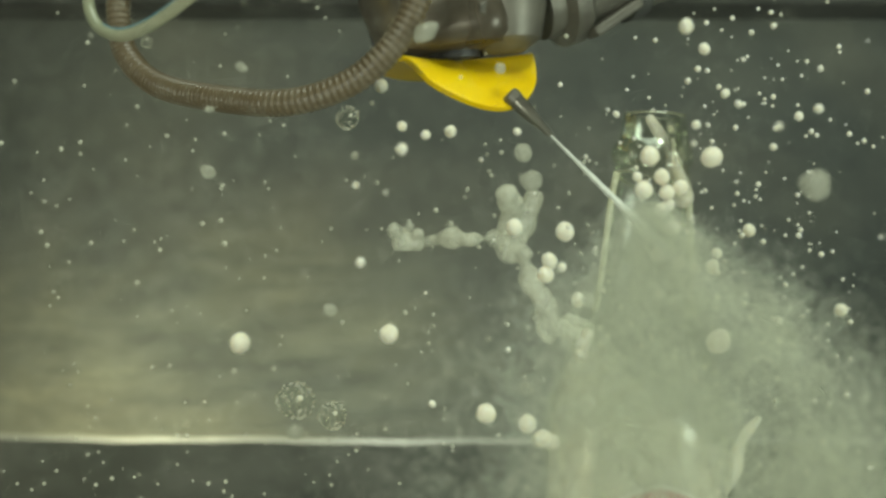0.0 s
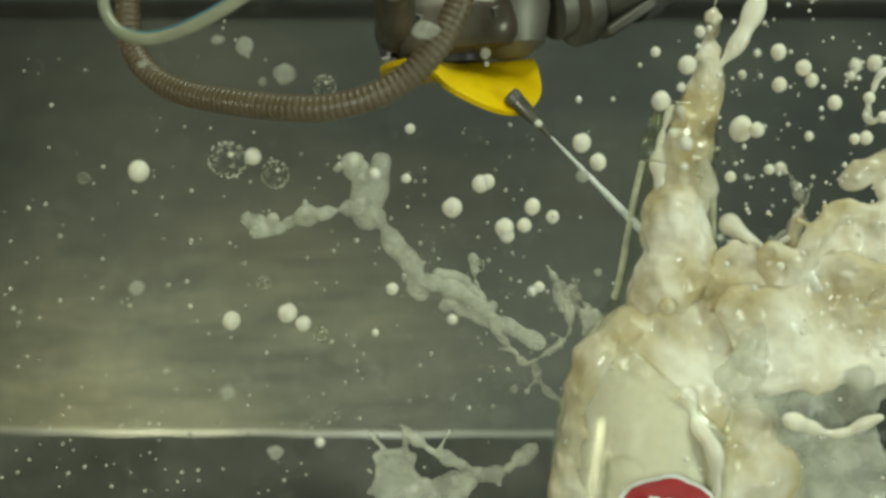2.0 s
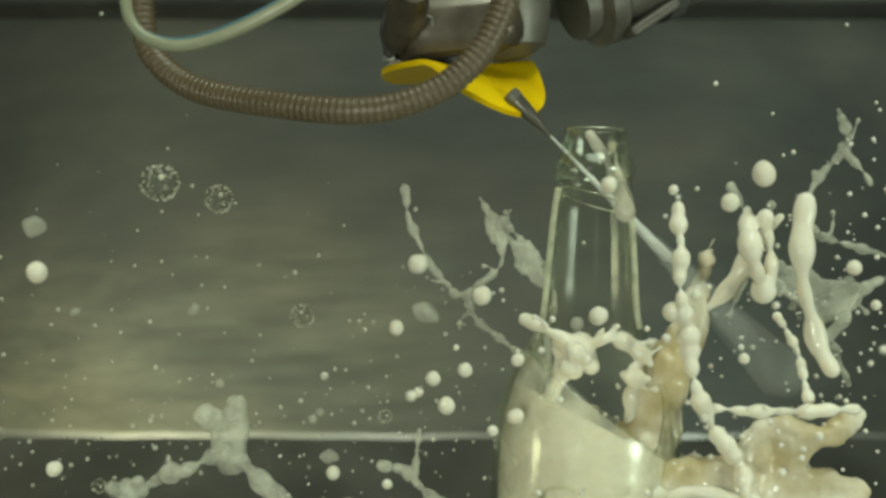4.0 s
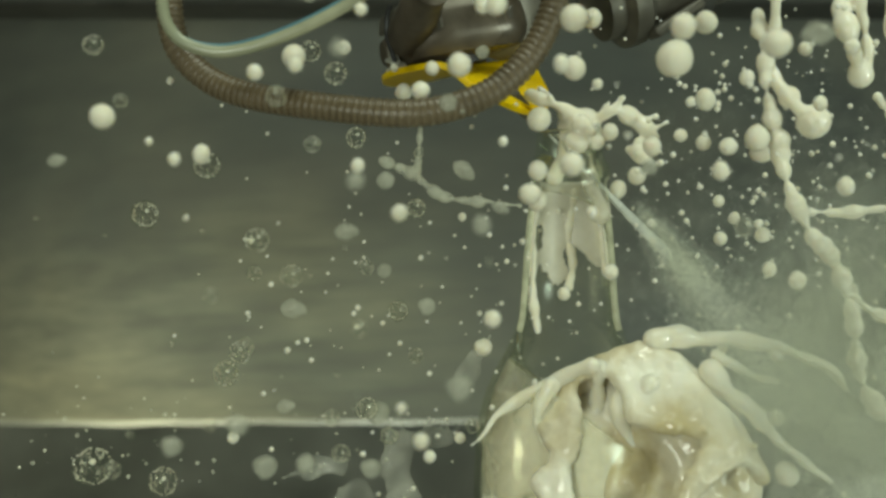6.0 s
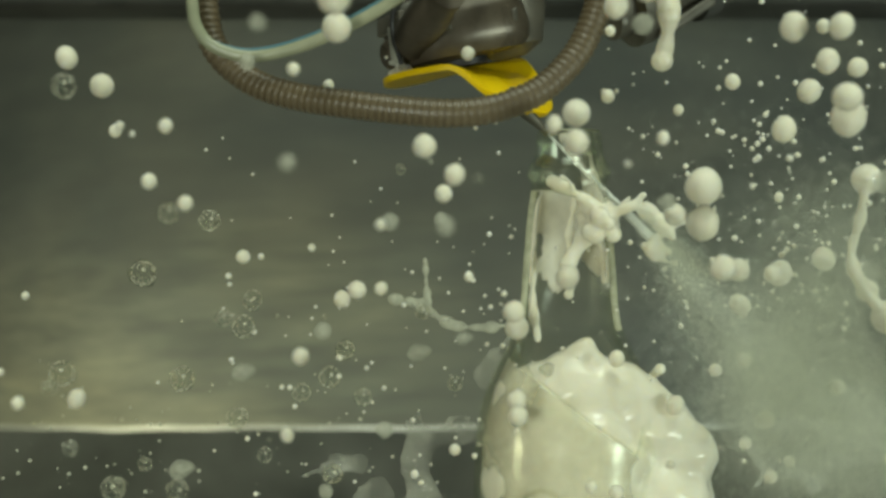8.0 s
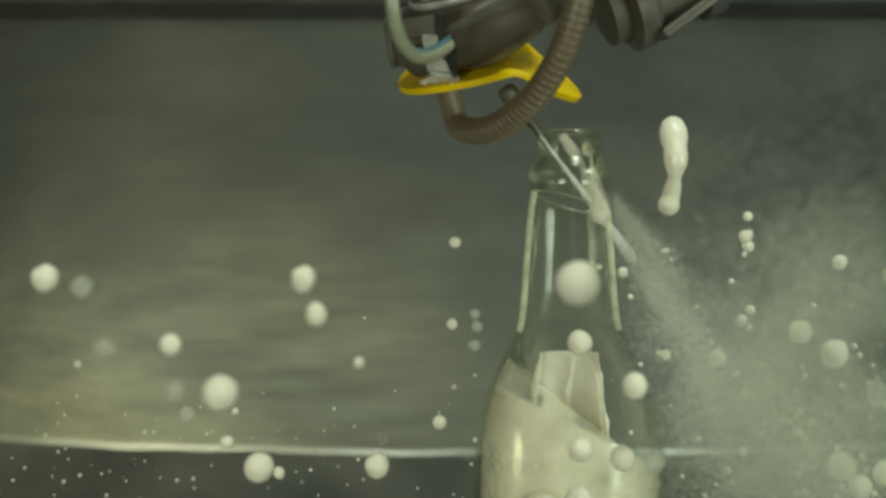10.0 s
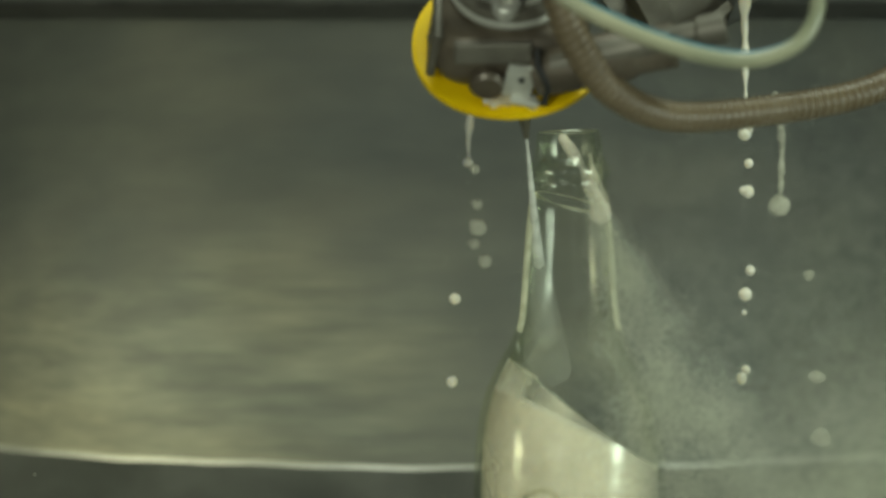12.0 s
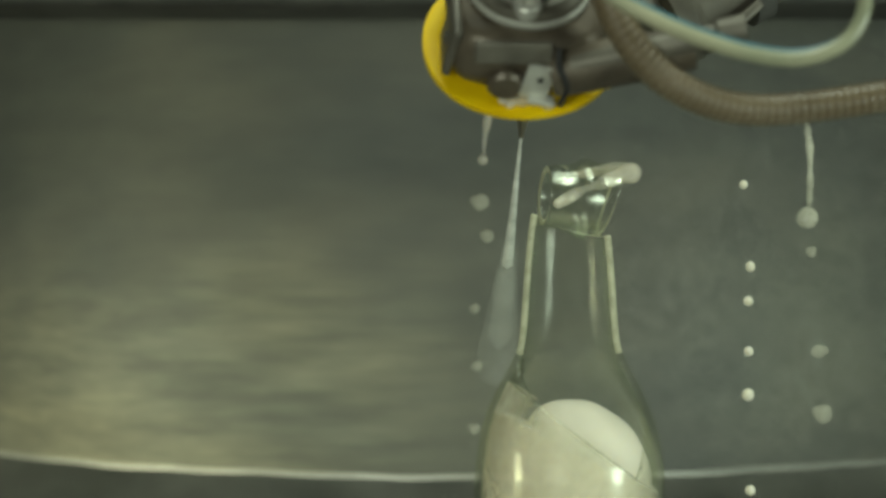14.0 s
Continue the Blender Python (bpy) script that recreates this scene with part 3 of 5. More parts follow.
def hose():
    """A smooth inner tube with a ring for each corrugation."""
    root = tagged(new("corrugated_hose"), "brown translucent corrugated hose hanging in a loop", "hose")
    line = even_points(hose_line(), 0.00145)
    part("tube", pipe_bm(line, lambda i: 0.0053, 20), HOSE, root)
    ring = mesh_of("rib", lathe_bm([(0.0050, -0.00115), (0.0054, -0.0009), (0.00572, -0.00045), (0.00572, 0.00045), (0.0054, 0.0009), (0.0050, 0.00115)], n=20, close=False), HOSE)
    for i in range(1, len(line) - 1, 2):
        rib = new("rib", ring)
        rib.parent = root
        way = (line[i + 1] - line[i - 1]).normalized()
        rib.matrix_basis = Matrix.Translation(line[i]) @ way.to_track_quat("Z", "Y").to_matrix().to_4x4()
    return root


def air_tube():
    root = tagged(new("air_tube"), "thin milky air tube with a faded blue stripe", "tube")
    s = 0.000227
    pts = [(-108, -200), (-107, -100), (-98, -50), (-65, -15), (0, 0), (90, -20), (200, -70), (290, -130), (360, -190)]
    line = even_points([Vector((a * s, 0.0, -b * s)) for a, b in pts], 0.0012)
    part("tube", pipe_bm(line, lambda i: 0.0025, 16), TUBE, root)
    part("stripe", pipe_bm([p + Vector((-0.0010, 0.0, 0.0021)) for p in line[:int(len(line) * 0.8)]], lambda i: 0.0012, 10), BLUE, root, "faded blue stripe")
    return root


def support_arm():
    root = tagged(new("support_arm"), "grey steel support arm with a wet flange", "machine arm")
    m = Matrix.Rotation(radians(90), 4, "Y")
    part("tube", lathe_bm([(0.017, -0.02), (0.0175, 0.0), (0.0175, 0.06), (0.0195, 0.062), (0.0195, 0.09)], m, 48), BODY, root)
    part("flange", lathe_bm([(0.0185, -0.012), (0.0235, -0.010), (0.0235, -0.002), (0.0195, 0.002)], m, 48), BODY, root, "wet steel flange")
    part("lip", box_bm(0.030, 0.012, 0.005, Matrix.Translation((0.012, -0.012, -0.018)) @ Matrix.Rotation(radians(-14), 4, "Y"), 0.002, 3), BODY, root)
    part("collar", lathe_bm([(0.0186, 0.024), (0.0215, 0.025), (0.0215, 0.034), (0.0186, 0.035)], m, 48), DARK, root, "dark collar")
    return root


the_mouth = bottle_mouth()
the_head = cutting_head()
the_nozzle = jet_nozzle()
the_jet = water_jet()
the_hose = hose()
the_tube = air_tube()
the_arm = support_arm()


# ---- splashes: melted liquid bodies, each with its own home point
def settle(ob, home, label, category="splash"):
    """Moves the mesh so that the object's origin is its home."""
    me = ob.data
    co = np.empty(len(me.vertices) * 3, np.float32)
    me.vertices.foreach_get("co", co)
    me.vertices.foreach_set("co", (co.reshape(-1, 3) - np.array(home[:], np.float32)).ravel())
    me.update()
    ob.location = home
    ob["home"] = list(home)
    return tagged(ob, label, category)


def S(*uv, y=0.0):
    """Points of a strand from u, v pairs; y may wander."""
    return [spot(uv[i], uv[i + 1], y + 0.006 * math.sin(uv[i] * 0.05 + uv[i + 1] * 0.03)) for i in range(0, len(uv), 2)]


Q = 0.00025


def heap(*rows, y=0.0, deep=0.4):
    """Large balls from rows of u, v and radius; each comes with a second one behind it."""
    out = []
    for u, v, r in rows:
        out.append((spot(u, v, y), r * Q))
        out.append((spot(u, v, y + deep * r * Q), r * Q * 0.9))
    return out


def fringe(balls, count, reach, r, rr, up=0.3):
    """Adds fingers that spray outwards from random balls of a body, each ending in a bead."""
    mid = sum((p for p, _ in balls), Vector()) / len(balls)
    out = []
    for _ in range(count):
        p, _r = rr.choice(balls)
        d = (p - mid)
        d = Vector((d.x, d.y * 0.5, d.z + up * reach * rr.random())).normalized()
        k = reach * rr.uniform(0.4, 1.0)
        e = p + d * k + Vector((rr.gauss(0, 0.2), rr.gauss(0, 0.2), rr.gauss(0, 0.2))) * k
        m = (p + e) / 2 + Vector((rr.gauss(0, 0.15), 0, rr.gauss(0, 0.15))) * k
        out += strand([p, m, e], r * rr.uniform(0.8, 1.5), r * rr.uniform(0.4, 0.8), 0.3, 0.001, rr)
        out.append((e, r * rr.uniform(0.9, 1.9)))
    return balls + out


def fog(home, size, count, r, seed, fan=None, wisp=0.5):
    """A cloud of very small drops, denser in its middle and in wisps; fan is the far end of a cone that opens from home."""
    rr = np.random.default_rng(seed)
    if fan is None:
        c = rr.normal(0, 0.5, (count, 3)) * np.array(size)
    else:
        q = rr.random(count) ** 0.55
        c = q[:, None] * np.array((fan - home)[:]) + rr.normal(0, 0.5, (count, 3)) * np.array(size) * (0.06 + q[:, None])
    keep = [noise.noise(Vector(p) * 22 + Vector((seed, 0, 0))) + 0.5 * noise.noise(Vector(p) * 60) > w for p, w in zip(c, rr.uniform(-wisp, wisp * 0.7, count))]
    c = c[np.array(keep)]
    v = GRAIN_V[None] * (r * rr.choice((0.5, 0.7, 1.0, 1.3), len(c)))[:, None, None] + c[:, None]
    f = GRAIN_F[None] + (np.arange(len(c)) * 4)[:, None, None]
    me = bpy.data.meshes.new("fine_spray")
    me.from_pydata(v.reshape(-1, 3).tolist(), [], f.reshape(-1, 3).tolist())
    me.materials.append(MISTY)
    ob = new("fine_spray", me)
    ob.location = home
    ob["home"] = list(home)
    return tagged(ob, "pale drifting cloud of very fine spray", "spray", kind="stuff")


def sheet(corners, r, hole, rr, y=0.0, wave=0.006, grain=45.0, step=0.0016):
    """Balls of a torn, rippled liquid sheet between four corner points (u, v); hole from -1 (none) to 1 (all)."""
    a, b, c, d = (spot(u, v, y) for u, v in corners)
    nu, nv = max(2, round((b - a).length / step)), max(2, round((d - a).length / step))
    off = Vector((rr.uniform(0, 9), rr.uniform(0, 9), rr.uniform(0, 9)))
    out = []
    for i in range(nu + 1):
        for k in range(nv + 1):
            s, t = i / nu, k / nv
            p = a * (1 - s) * (1 - t) + b * s * (1 - t) + c * s * t + d * (1 - s) * t
            q = noise.noise(p * grain + off)
            edge = min(s, 1 - s, t, 1 - t) + 0.10 * noise.noise(p * 90 + off)
            if q < hole + max(0.0, 0.22 - edge) * 4:
                continue
            w = Vector(noise.noise_vector(p * 26 + off)) * wave
            rim = 1.5 if q < hole + 0.16 + max(0.0, 0.22 - edge) * 4 else 1.0
            out.append((p + Vector((w.x * 0.5, w.y, w.z * 0.5)), r * rim))
    return out


def dome(u, v, y, wide, drop_, r, hole, rr):
    """Balls of a torn dome that spreads from its top (u, v)."""
    top, out = spot(u, v, y), []
    off = Vector((rr.uniform(0, 9), rr.uniform(0, 9), rr.uniform(0, 9)))
    for j in range(1, 34):
        q = j / 33
        n = max(6, int(TAU * q * wide * Q / 0.0016))
        for i in range(n):
            a = TAU * i / n
            p = top + Vector((q * wide * Q * math.cos(a), q * wide * Q * 0.55 * math.sin(a), -drop_ * Q * q ** 1.7 * (1 + 0.25 * math.sin(3 * a + 1))))
            k = noise.noise(p * 34 + off)
            if q > 0.3 and k < hole + 0.35 * (q - 0.6):
                continue
            rim = 1.45 if q > 0.3 and k < hole + 0.35 * (q - 0.6) + 0.13 else 1.0
            out.append((p + Vector(noise.noise_vector(p * 30 + off)) * 0.004, r * rim))
    return out


def body(name, home, label, parts):
    """A splash out of parts (name, balls, material, voxel, smoothing, roughness, its scale), with its origin at home."""
    root = tagged(new(name), label, "splash")
    root.location = home
    root["home"] = list(home)
    for pname, balls, material, voxel, smooth, rough, scale in parts:
        melt(pname, [(p - home, r) for p, r in balls], material, voxel, smooth, rough, scale, parent=root)
    return root


def neck_milk():
    """Milk that runs down the inner wall of the neck: a torn film with two thick runs."""
    root = tagged(new("neck_milk"), "white milk running down inside the glass neck", "milk")
    home = Vector((AXIS_X, 0, 0.22))
    root.location = home
    root["home"] = list(home)
    bm = bmesh.new()
    n, k = 64, 56
    grid = []
    for j in range(k + 1):
        z = 0.178 + 0.070 * j / k
        grid.append([bm.verts.new(((radius_at(z) - 0.0038) * math.cos(a), (radius_at(z) - 0.0038) * math.sin(a), z - home.z)) for a in (math.pi * (-0.02 + 1.04 * i / n) for i in range(n + 1))])
    for j in range(k):
        for i in range(n):
            p = grid[j][i].co
            low = 0.34 + 0.30 * noise.noise(Vector((i * 0.075, 0.0, 3.0))) + 0.04 * noise.noise(Vector((i * 0.3, 0.0, 8.0)))
            if j / k > low and noise.noise(p * 70 + Vector((5, 0, 0))) > -0.42 + 0.25 * (1 - j / k):
                bm.faces.new((grid[j][i], grid[j][i + 1], grid[j + 1][i + 1], grid[j + 1][i]))
    bmesh.ops.delete(bm, geom=[v for v in bm.verts if not v.link_faces], context="VERTS")
    film = part("film", bm, NECKM, root)
    md = film.modifiers.new("thick", "SOLIDIFY")
    md.thickness, md.offset = 0.0009, 0.0
    sm = film.modifiers.new("soft", "SMOOTH")
    sm.factor, sm.iterations = 0.5, 4
    baked(film)
    rr = random.Random(77)
    for pts in ([(-0.013, 0.004, 0.024), (-0.0155, 0.004, 0.004), (-0.016, 0.003, -0.018), (-0.014, 0.002, -0.040)], [(0.004, 0.013, 0.024), (0.001, 0.015, 0.006), (0.003, 0.0155, -0.010), (0.002, 0.016, -0.020)],
                [(0.0135, 0.003, 0.018), (0.0150, 0.003, 0.0), (0.0165, 0.003, -0.014)]):
        melt("run", strand(pts, 0.0016, 0.0022, 0.2, 0.001, rr), MILK, 0.0006, 5, parent=root)
    return root


def splashes():
    made = {}
    rr = random.Random(21)
    # milk and foam that wells over the shoulder
    b = heap((1085, 650, 78), (1078, 700, 84), (1074, 760, 88), (1068, 815, 92), (1064, 870, 96), (1120, 605, 66), (1160, 585, 64), (1205, 570, 64), (1150, 650, 96), (1185, 690, 104),
             (1190, 750, 112), (1200, 810, 118), (1060, 980, 110), (1200, 920, 130), (1250, 600, 60), (1260, 680, 80), (1300, 760, 84), (1330, 840, 92), (1360, 960, 110), y=-0.006)
    flow = sheet(((1180, 540), (1680, 390), (1700, 640), (1190, 740)), 0.0028, -0.36, rr, -0.020, 0.012, 30)
    curtain = sheet(((1190, 570), (1720, 500), (1740, 1060), (1180, 1060)), 0.0026, -0.34, rr, -0.016, 0.014, 28)
    arms = []
    for pts in ((1210, 700, 1260, 800, 1270, 900), (1400, 740, 1470, 770, 1560, 740)):
        arms += strand(S(*pts, y=-0.034), rr.uniform(0.003, 0.0045), 0.002, 0.25, 0.003, rr)
    made["pour"] = body("milk_pour", spot(1150, 700), "frothy milk welling over the bottle shoulder", [
        ("froth", fringe(b, 10, 0.018, 0.0015, rr), FOAM, 0.0013, 26, 0.0060, 0.026), ("flow", flow, FOAM, 0.0010, 6, 0.003, 0.012),
        ("curtain", fringe(curtain, 16, 0.016, 0.0012, rr), MILKY, 0.0010, 6, 0.003, 0.012), ("strand", arms, MILK, 0.0009, 5, 0, 0)])
    b = sheet(((968, 560), (1230, 500), (1260, 1060), (940, 1060)), 0.0024, -0.42, rr, -0.050, 0.012, 30)
    made["wash"] = settle(melt("milk_wash", fringe(b, 14, 0.014, 0.0012, rr), FOAM, 0.0010, 7, 0.004, 0.014), spot(1090, 760, -0.05), "sheet of froth washing over the bottle")
    # column that shoots out of the neck
    b = strand(S(1176, 620, 1190, 500, 1200, 420, 1207, 340, 1214, 280), 0.0190, 0.0130, 0.04, 0.004, rr, 0.003) + strand(S(1214, 280, 1224, 230, 1238, 185, 1252, 135, 1258, 85, 1262, 35), 0.0120, 0.0034, 0.05, 0.002, rr, 0.002)
    b += [(spot(1262, 30), 0.0056)]
    tongues = strand(S(1262, 130, 1310, 70, 1350, -20, 1385, -70), 0.0042, 0.0030, rr=rr) + strand(S(1180, 420, 1165, 280, 1190, 190), 0.004, 0.002, rr=rr) + strand(S(1290, 400, 1350, 440, 1400, 420), 0.004, 0.002, rr=rr)
    skirt = sheet(((1240, 400), (1330, 420), (1400, 560), (1230, 560)), 0.0022, -0.2, rr, -0.012, 0.008, 40)
    made["fountain"] = body("milk_fountain", spot(1230, 380), "ragged column of milk shooting from the neck", [
        ("column", fringe(b, 12, 0.014, 0.0012, rr), FOAM, 0.0010, 9, 0.0060, 0.022), ("tongue", tongues, MILK, 0.0008, 4, 0, 0), ("skirt", skirt, FOAM, 0.0009, 5, 0.002, 0.01)])
    # net of strands thrown out to the side
    b = []
    knots = [(1110, 270), (1180, 210), (1300, 130), (1345, 60), (1420, 110), (1500, 140), (1560, 90), (1480, 210), (1330, 255), (1230, 280), (1140, 300),
             (1390, 300), (1440, 380), (1530, 330), (1600, 200), (1620, 400), (1500, 460), (1560, 560)]
    ties = [(0, 1), (1, 2), (2, 3), (2, 4), (4, 5), (5, 6), (5, 7), (7, 8), (8, 9), (9, 10), (10, 0), (8, 11), (11, 12), (12, 13), (13, 7), (13, 14), (5, 14),
            (13, 15), (12, 16), (16, 15), (16, 17), (4, 8), (11, 9)]
    for i, j in ties:
        a, c = knots[i], knots[j]
        m = ((a[0] + c[0]) / 2 + rr.uniform(-26, 26), (a[1] + c[1]) / 2 + rr.uniform(-26, 26))
        b += strand(S(*a, *m, *c, y=-0.012), rr.uniform(0.0011, 0.0025), rr.uniform(0.0010, 0.0020), 0.25, 0.002, rr)
    b += [(spot(*k, -0.012), rr.uniform(0.0020, 0.0036)) for k in knots]
    skins = sheet(((1120, 230), (1400, 90), (1480, 380), (1150, 480)), 0.0015, -0.26, rr, -0.004, 0.012, 34) + sheet(((1330, 230), (1600, 130), (1640, 620), (1340, 620)), 0.0016, -0.20, rr, 0.004, 0.014, 32)
    made["net"] = body("milk_net", spot(1350, 250), "net of white milk strands thrown sideways", [
        ("strand", fringe(b, 16, 0.014, 0.0010, rr), MILK, 0.0007, 5, 0, 0), ("skin", skins, FOAM, 0.0009, 5, 0.003, 0.01)])
    # broad tongue
    b = sheet(((1290, 520), (1480, 300), (1640, 300), (1640, 600)), 0.0032, -0.34, rr, -0.010, 0.014, 34) + heap((1380, 540, 44), (1430, 500, 44), (1330, 570, 44), (1490, 430, 40), (1560, 400, 44), y=-0.006)
    b += strand(S(1420, 360, 1400, 420, 1380, 520), 0.0035, 0.004, rr=rr) + strand(S(1500, 320, 1560, 290, 1640, 250), 0.005, 0.004, rr=rr)
    made["tongue"] = body("milk_tongue", spot(1450, 480), "broad tongue of milk leaping off the bottle", [("tongue", fringe(b, 22, 0.018, 0.0013, rr), FOAM, 0.0010, 9, 0.005, 0.02)])
    # watery web beyond the bottle
    b = []
    for pts in ((1255, 205, 1300, 280, 1290, 370, 1260, 440), (1290, 350, 1370, 390, 1440, 460, 1480, 550), (1440, 460, 1500, 380, 1568, 330), (1440, 60, 1450, 130, 1390, 230, 1420, 290),
                (1420, 290, 1500, 310, 1568, 320), (1330, 230, 1300, 300), (1450, 130, 1500, 190)):
        b += strand(S(*pts, y=0.02), rr.uniform(0.0014, 0.003), rr.uniform(0.0012, 0.002), 0.4, 0.003, rr)
    b += sheet(((1290, 300), (1560, 300), (1500, 520), (1280, 440)), 0.0013, -0.02, rr, 0.02, 0.008, 45)
    made["web"] = settle(melt("milky_web", fringe(b, 14, 0.012, 0.001, rr), MILKY, 0.0008, 3), spot(1390, 350, 0.02), "greyish watery web of splash")
    # tendril of milky water that flies off on the nozzle's side
    b = strand(S(1010, 590, 930, 540, 870, 495, 810, 470, 770, 410, 735, 350), 0.0030, 0.0046, 0.30, 0.003, rr) + strand(S(720, 350, 715, 300, 700, 255), 0.0072, 0.0046, 0.15, 0.001, rr)
    b += strand(S(730, 310, 750, 255), 0.006, 0.0046, 0.1, 0.001, rr)
    branch = strand(S(700, 340, 640, 348, 590, 352, 540, 368, 505, 345), 0.0038, 0.0030, 0.35, 0.002, rr) + lump(spot(540, 362), (0.008, 0.003, 0.005), 8, 0.003, 0.004, rr) + strand(S(605, 350, 608, 318), 0.003, 0.0012, rr=rr)
    b += lump(spot(805, 480), (0.007, 0.003, 0.006), 10, 0.003, 0.004, rr)
    skin = sheet(((780, 400), (900, 470), (1000, 590), (830, 520)), 0.0014, -0.12, rr, 0.004, 0.008, 50)
    made["tendril"] = body("milky_tendril", spot(720, 320), "pale watery tendril of milk with a forked head", [
        ("stem", b, MILKY, 0.0009, 5, 0.003, 0.01), ("branch", branch, MILKY, 0.0009, 5, 0.002, 0.01), ("skin", skin, MILKY, 0.0008, 3, 0.001, 0.01)])
    b = sheet(((570, 760), (830, 750), (840, 940), (540, 940)), 0.0012, 0.0, rr, 0.01, 0.012, 44, 0.0011) + strand(S(700, 740, 760, 790, 860, 830, 940, 780, y=0.01), 0.002, 0.003, rr=rr)
    made["low"] = settle(melt("milky_clump", fringe(b, 16, 0.014, 0.0010, rr), MILKY, 0.0009, 4, 0.003, 0.01), spot(690, 845, 0.01), "pale clump of watery spray")
    b = []
    for pts in ((745, 200, 770, 280, 810, 350, 850, 390, 905, 345, 915, 300, 880, 215), (850, 390, 890, 450, 960, 500, 1010, 560), (920, 260, 980, 320, 1010, 420, 985, 520)):
        b += strand(S(*pts, y=0.015), 0.0017, 0.0013, 0.45, 0.003, rr)
    b += sheet(((880, 215), (990, 260), (1010, 400), (910, 340)), 0.0011, 0.0, rr, 0.015, 0.006, 60) + sheet(((930, 450), (1010, 430), (1020, 580), (960, 560)), 0.0011, 0.0, rr, 0.015, 0.006, 60)
    made["veil"] = settle(melt("milky_veil", fringe(b, 12, 0.01, 0.0009, rr), MILKY, 0.0007, 3), spot(900, 380, 0.015), "thin torn veil of milky water")
    # second burst: crown with arms
    parts = [("dome", fringe(dome(1090, 565, -0.024, 215, 250, 0.0024, 0.0, rr), 10, 0.012, 0.0011, rr), FOAM, 0.0009, 8, 0.004, 0.018)]
    for pts, r0, r1 in (((1000, 610, 900, 660, 840, 700, 778, 755), 0.0055, 0.0009), ((930, 650, 900, 700, 930, 745, 1000, 740), 0.004, 0.0034), ((1010, 620, 1005, 690, 985, 745), 0.0045, 0.004),
                        ((1060, 640, 1050, 700, 1085, 790), 0.005, 0.002), ((1100, 560, 1200, 556, 1300, 566, 1390, 590, 1445, 640), 0.006, 0.0018),
                        ((1140, 620, 1200, 700, 1225, 780, 1235, 890), 0.0058, 0.0022), ((1210, 620, 1290, 690, 1340, 740, 1430, 810), 0.006, 0.0014),
                        ((1220, 590, 1270, 620, 1320, 635), 0.003, 0.002), ((1100, 640, 1090, 680, 1080, 720), 0.005, 0.0035)):
        parts.append(("arm", strand(S(*pts, y=-0.030), r0 * 0.82, r1 * 0.9, 0.20, 0.003, rr), MILK, 0.0008, 5, 0, 0))
    parts.append(("inner", heap((985, 730, 84), (1080, 690, 92), (1180, 740, 96), (1040, 800, 104), (1170, 830, 104), (1250, 820, 60), (960, 860, 90), y=-0.012), FOAM, 0.0012, 20, 0.006, 0.026))
    parts.append(("base", heap((930, 880, 80), (1000, 850, 80), (1080, 850, 90), (1160, 860, 80), (1220, 900, 60), y=-0.008), MILK, 0.0012, 16, 0.004, 0.02))
    made["crown"] = body("milk_splash", spot(1050, 640, -0.02), "crown of milk with long reaching arms", parts)
    # hanging strings
    b = strand(S(1322, -60, 1330, 60, 1338, 170, 1350, 240, 1380, 320, 1430, 400, 1448, 480, 1455, 590, 1490, 660, 1560, 690, 1620, 700, y=-0.03), 0.0026, 0.0030, 0.45, 0.0015, rr)
    b += [(spot(1342, 170, -0.03), 0.0054), (spot(1345, 195, -0.03), 0.0046), (spot(1372, 300, -0.03), 0.0044), (spot(1408, 362, -0.03), 0.0046), (spot(1420, 380, -0.03), 0.0044), (spot(1480, 640, -0.03), 0.0042)]
    side = strand(S(1372, 300, 1470, 305, 1568, 298, 1640, 300, y=-0.03), 0.0020, 0.0028, rr=rr) + strand(S(1440, 440, 1500, 490, 1568, 530, 1640, 560, y=-0.03), 0.0018, 0.0028, rr=rr)
    made["string"] = body("milk_string", spot(1400, 330, -0.03), "long beaded string of falling milk", [("thread", b, MILK, 0.0008, 5, 0, 0), ("side_thread", side, MILK, 0.0008, 4, 0, 0)])
    b = strand(S(1440, -40, 1455, 30, 1470, 110, y=-0.02), 0.004, 0.0042, 0.3, 0.001, rr) + strand(S(1470, 100, 1485, 50, 1475, -40, y=-0.02), 0.003, 0.0025, 0.3, 0.001, rr)
    b += strand(S(1545, -60, 1540, 60, 1560, 180, 1600, 240, y=-0.02), 0.0045, 0.0035, 0.3, 0.001, rr) + strand(S(1495, 140, 1530, 210, 1555, 285, y=-0.02), 0.0016, 0.002, rr=rr)
    made["string2"] = settle(melt("milk_string", b, MILK, 0.0008, 4), spot(1500, 80, -0.02), "short torn strings of falling milk")
    # dumb-bell drop that the strings leave behind
    b = [(spot(1405, 106, -0.035), 0.0068), (spot(1486, 340, -0.035), 0.0076), (spot(1440, 300, -0.035), 0.005)] + strand(S(1405, 106, 1408, 180, 1402, 250, 1440, 300, 1486, 340, y=-0.035), 0.002, 0.0032, 0.2, 0.0006, rr)
    made["dumbbell"] = settle(melt("milk_string", b, MILK, 0.0008, 4), spot(1430, 230, -0.035), "white milk drops joined by a thread")
    # blobs round the mouth
    b = strand(S(945, 178, 1000, 200, 1050, 225, 1090, 205, 1130, 220, 1172, 258, y=-0.012), 0.0030, 0.0034, 0.3, 0.001, rr) + strand(S(1040, 230, 1010, 270, 985, 330, y=-0.012), 0.007, 0.004, 0.2, 0.001, rr)
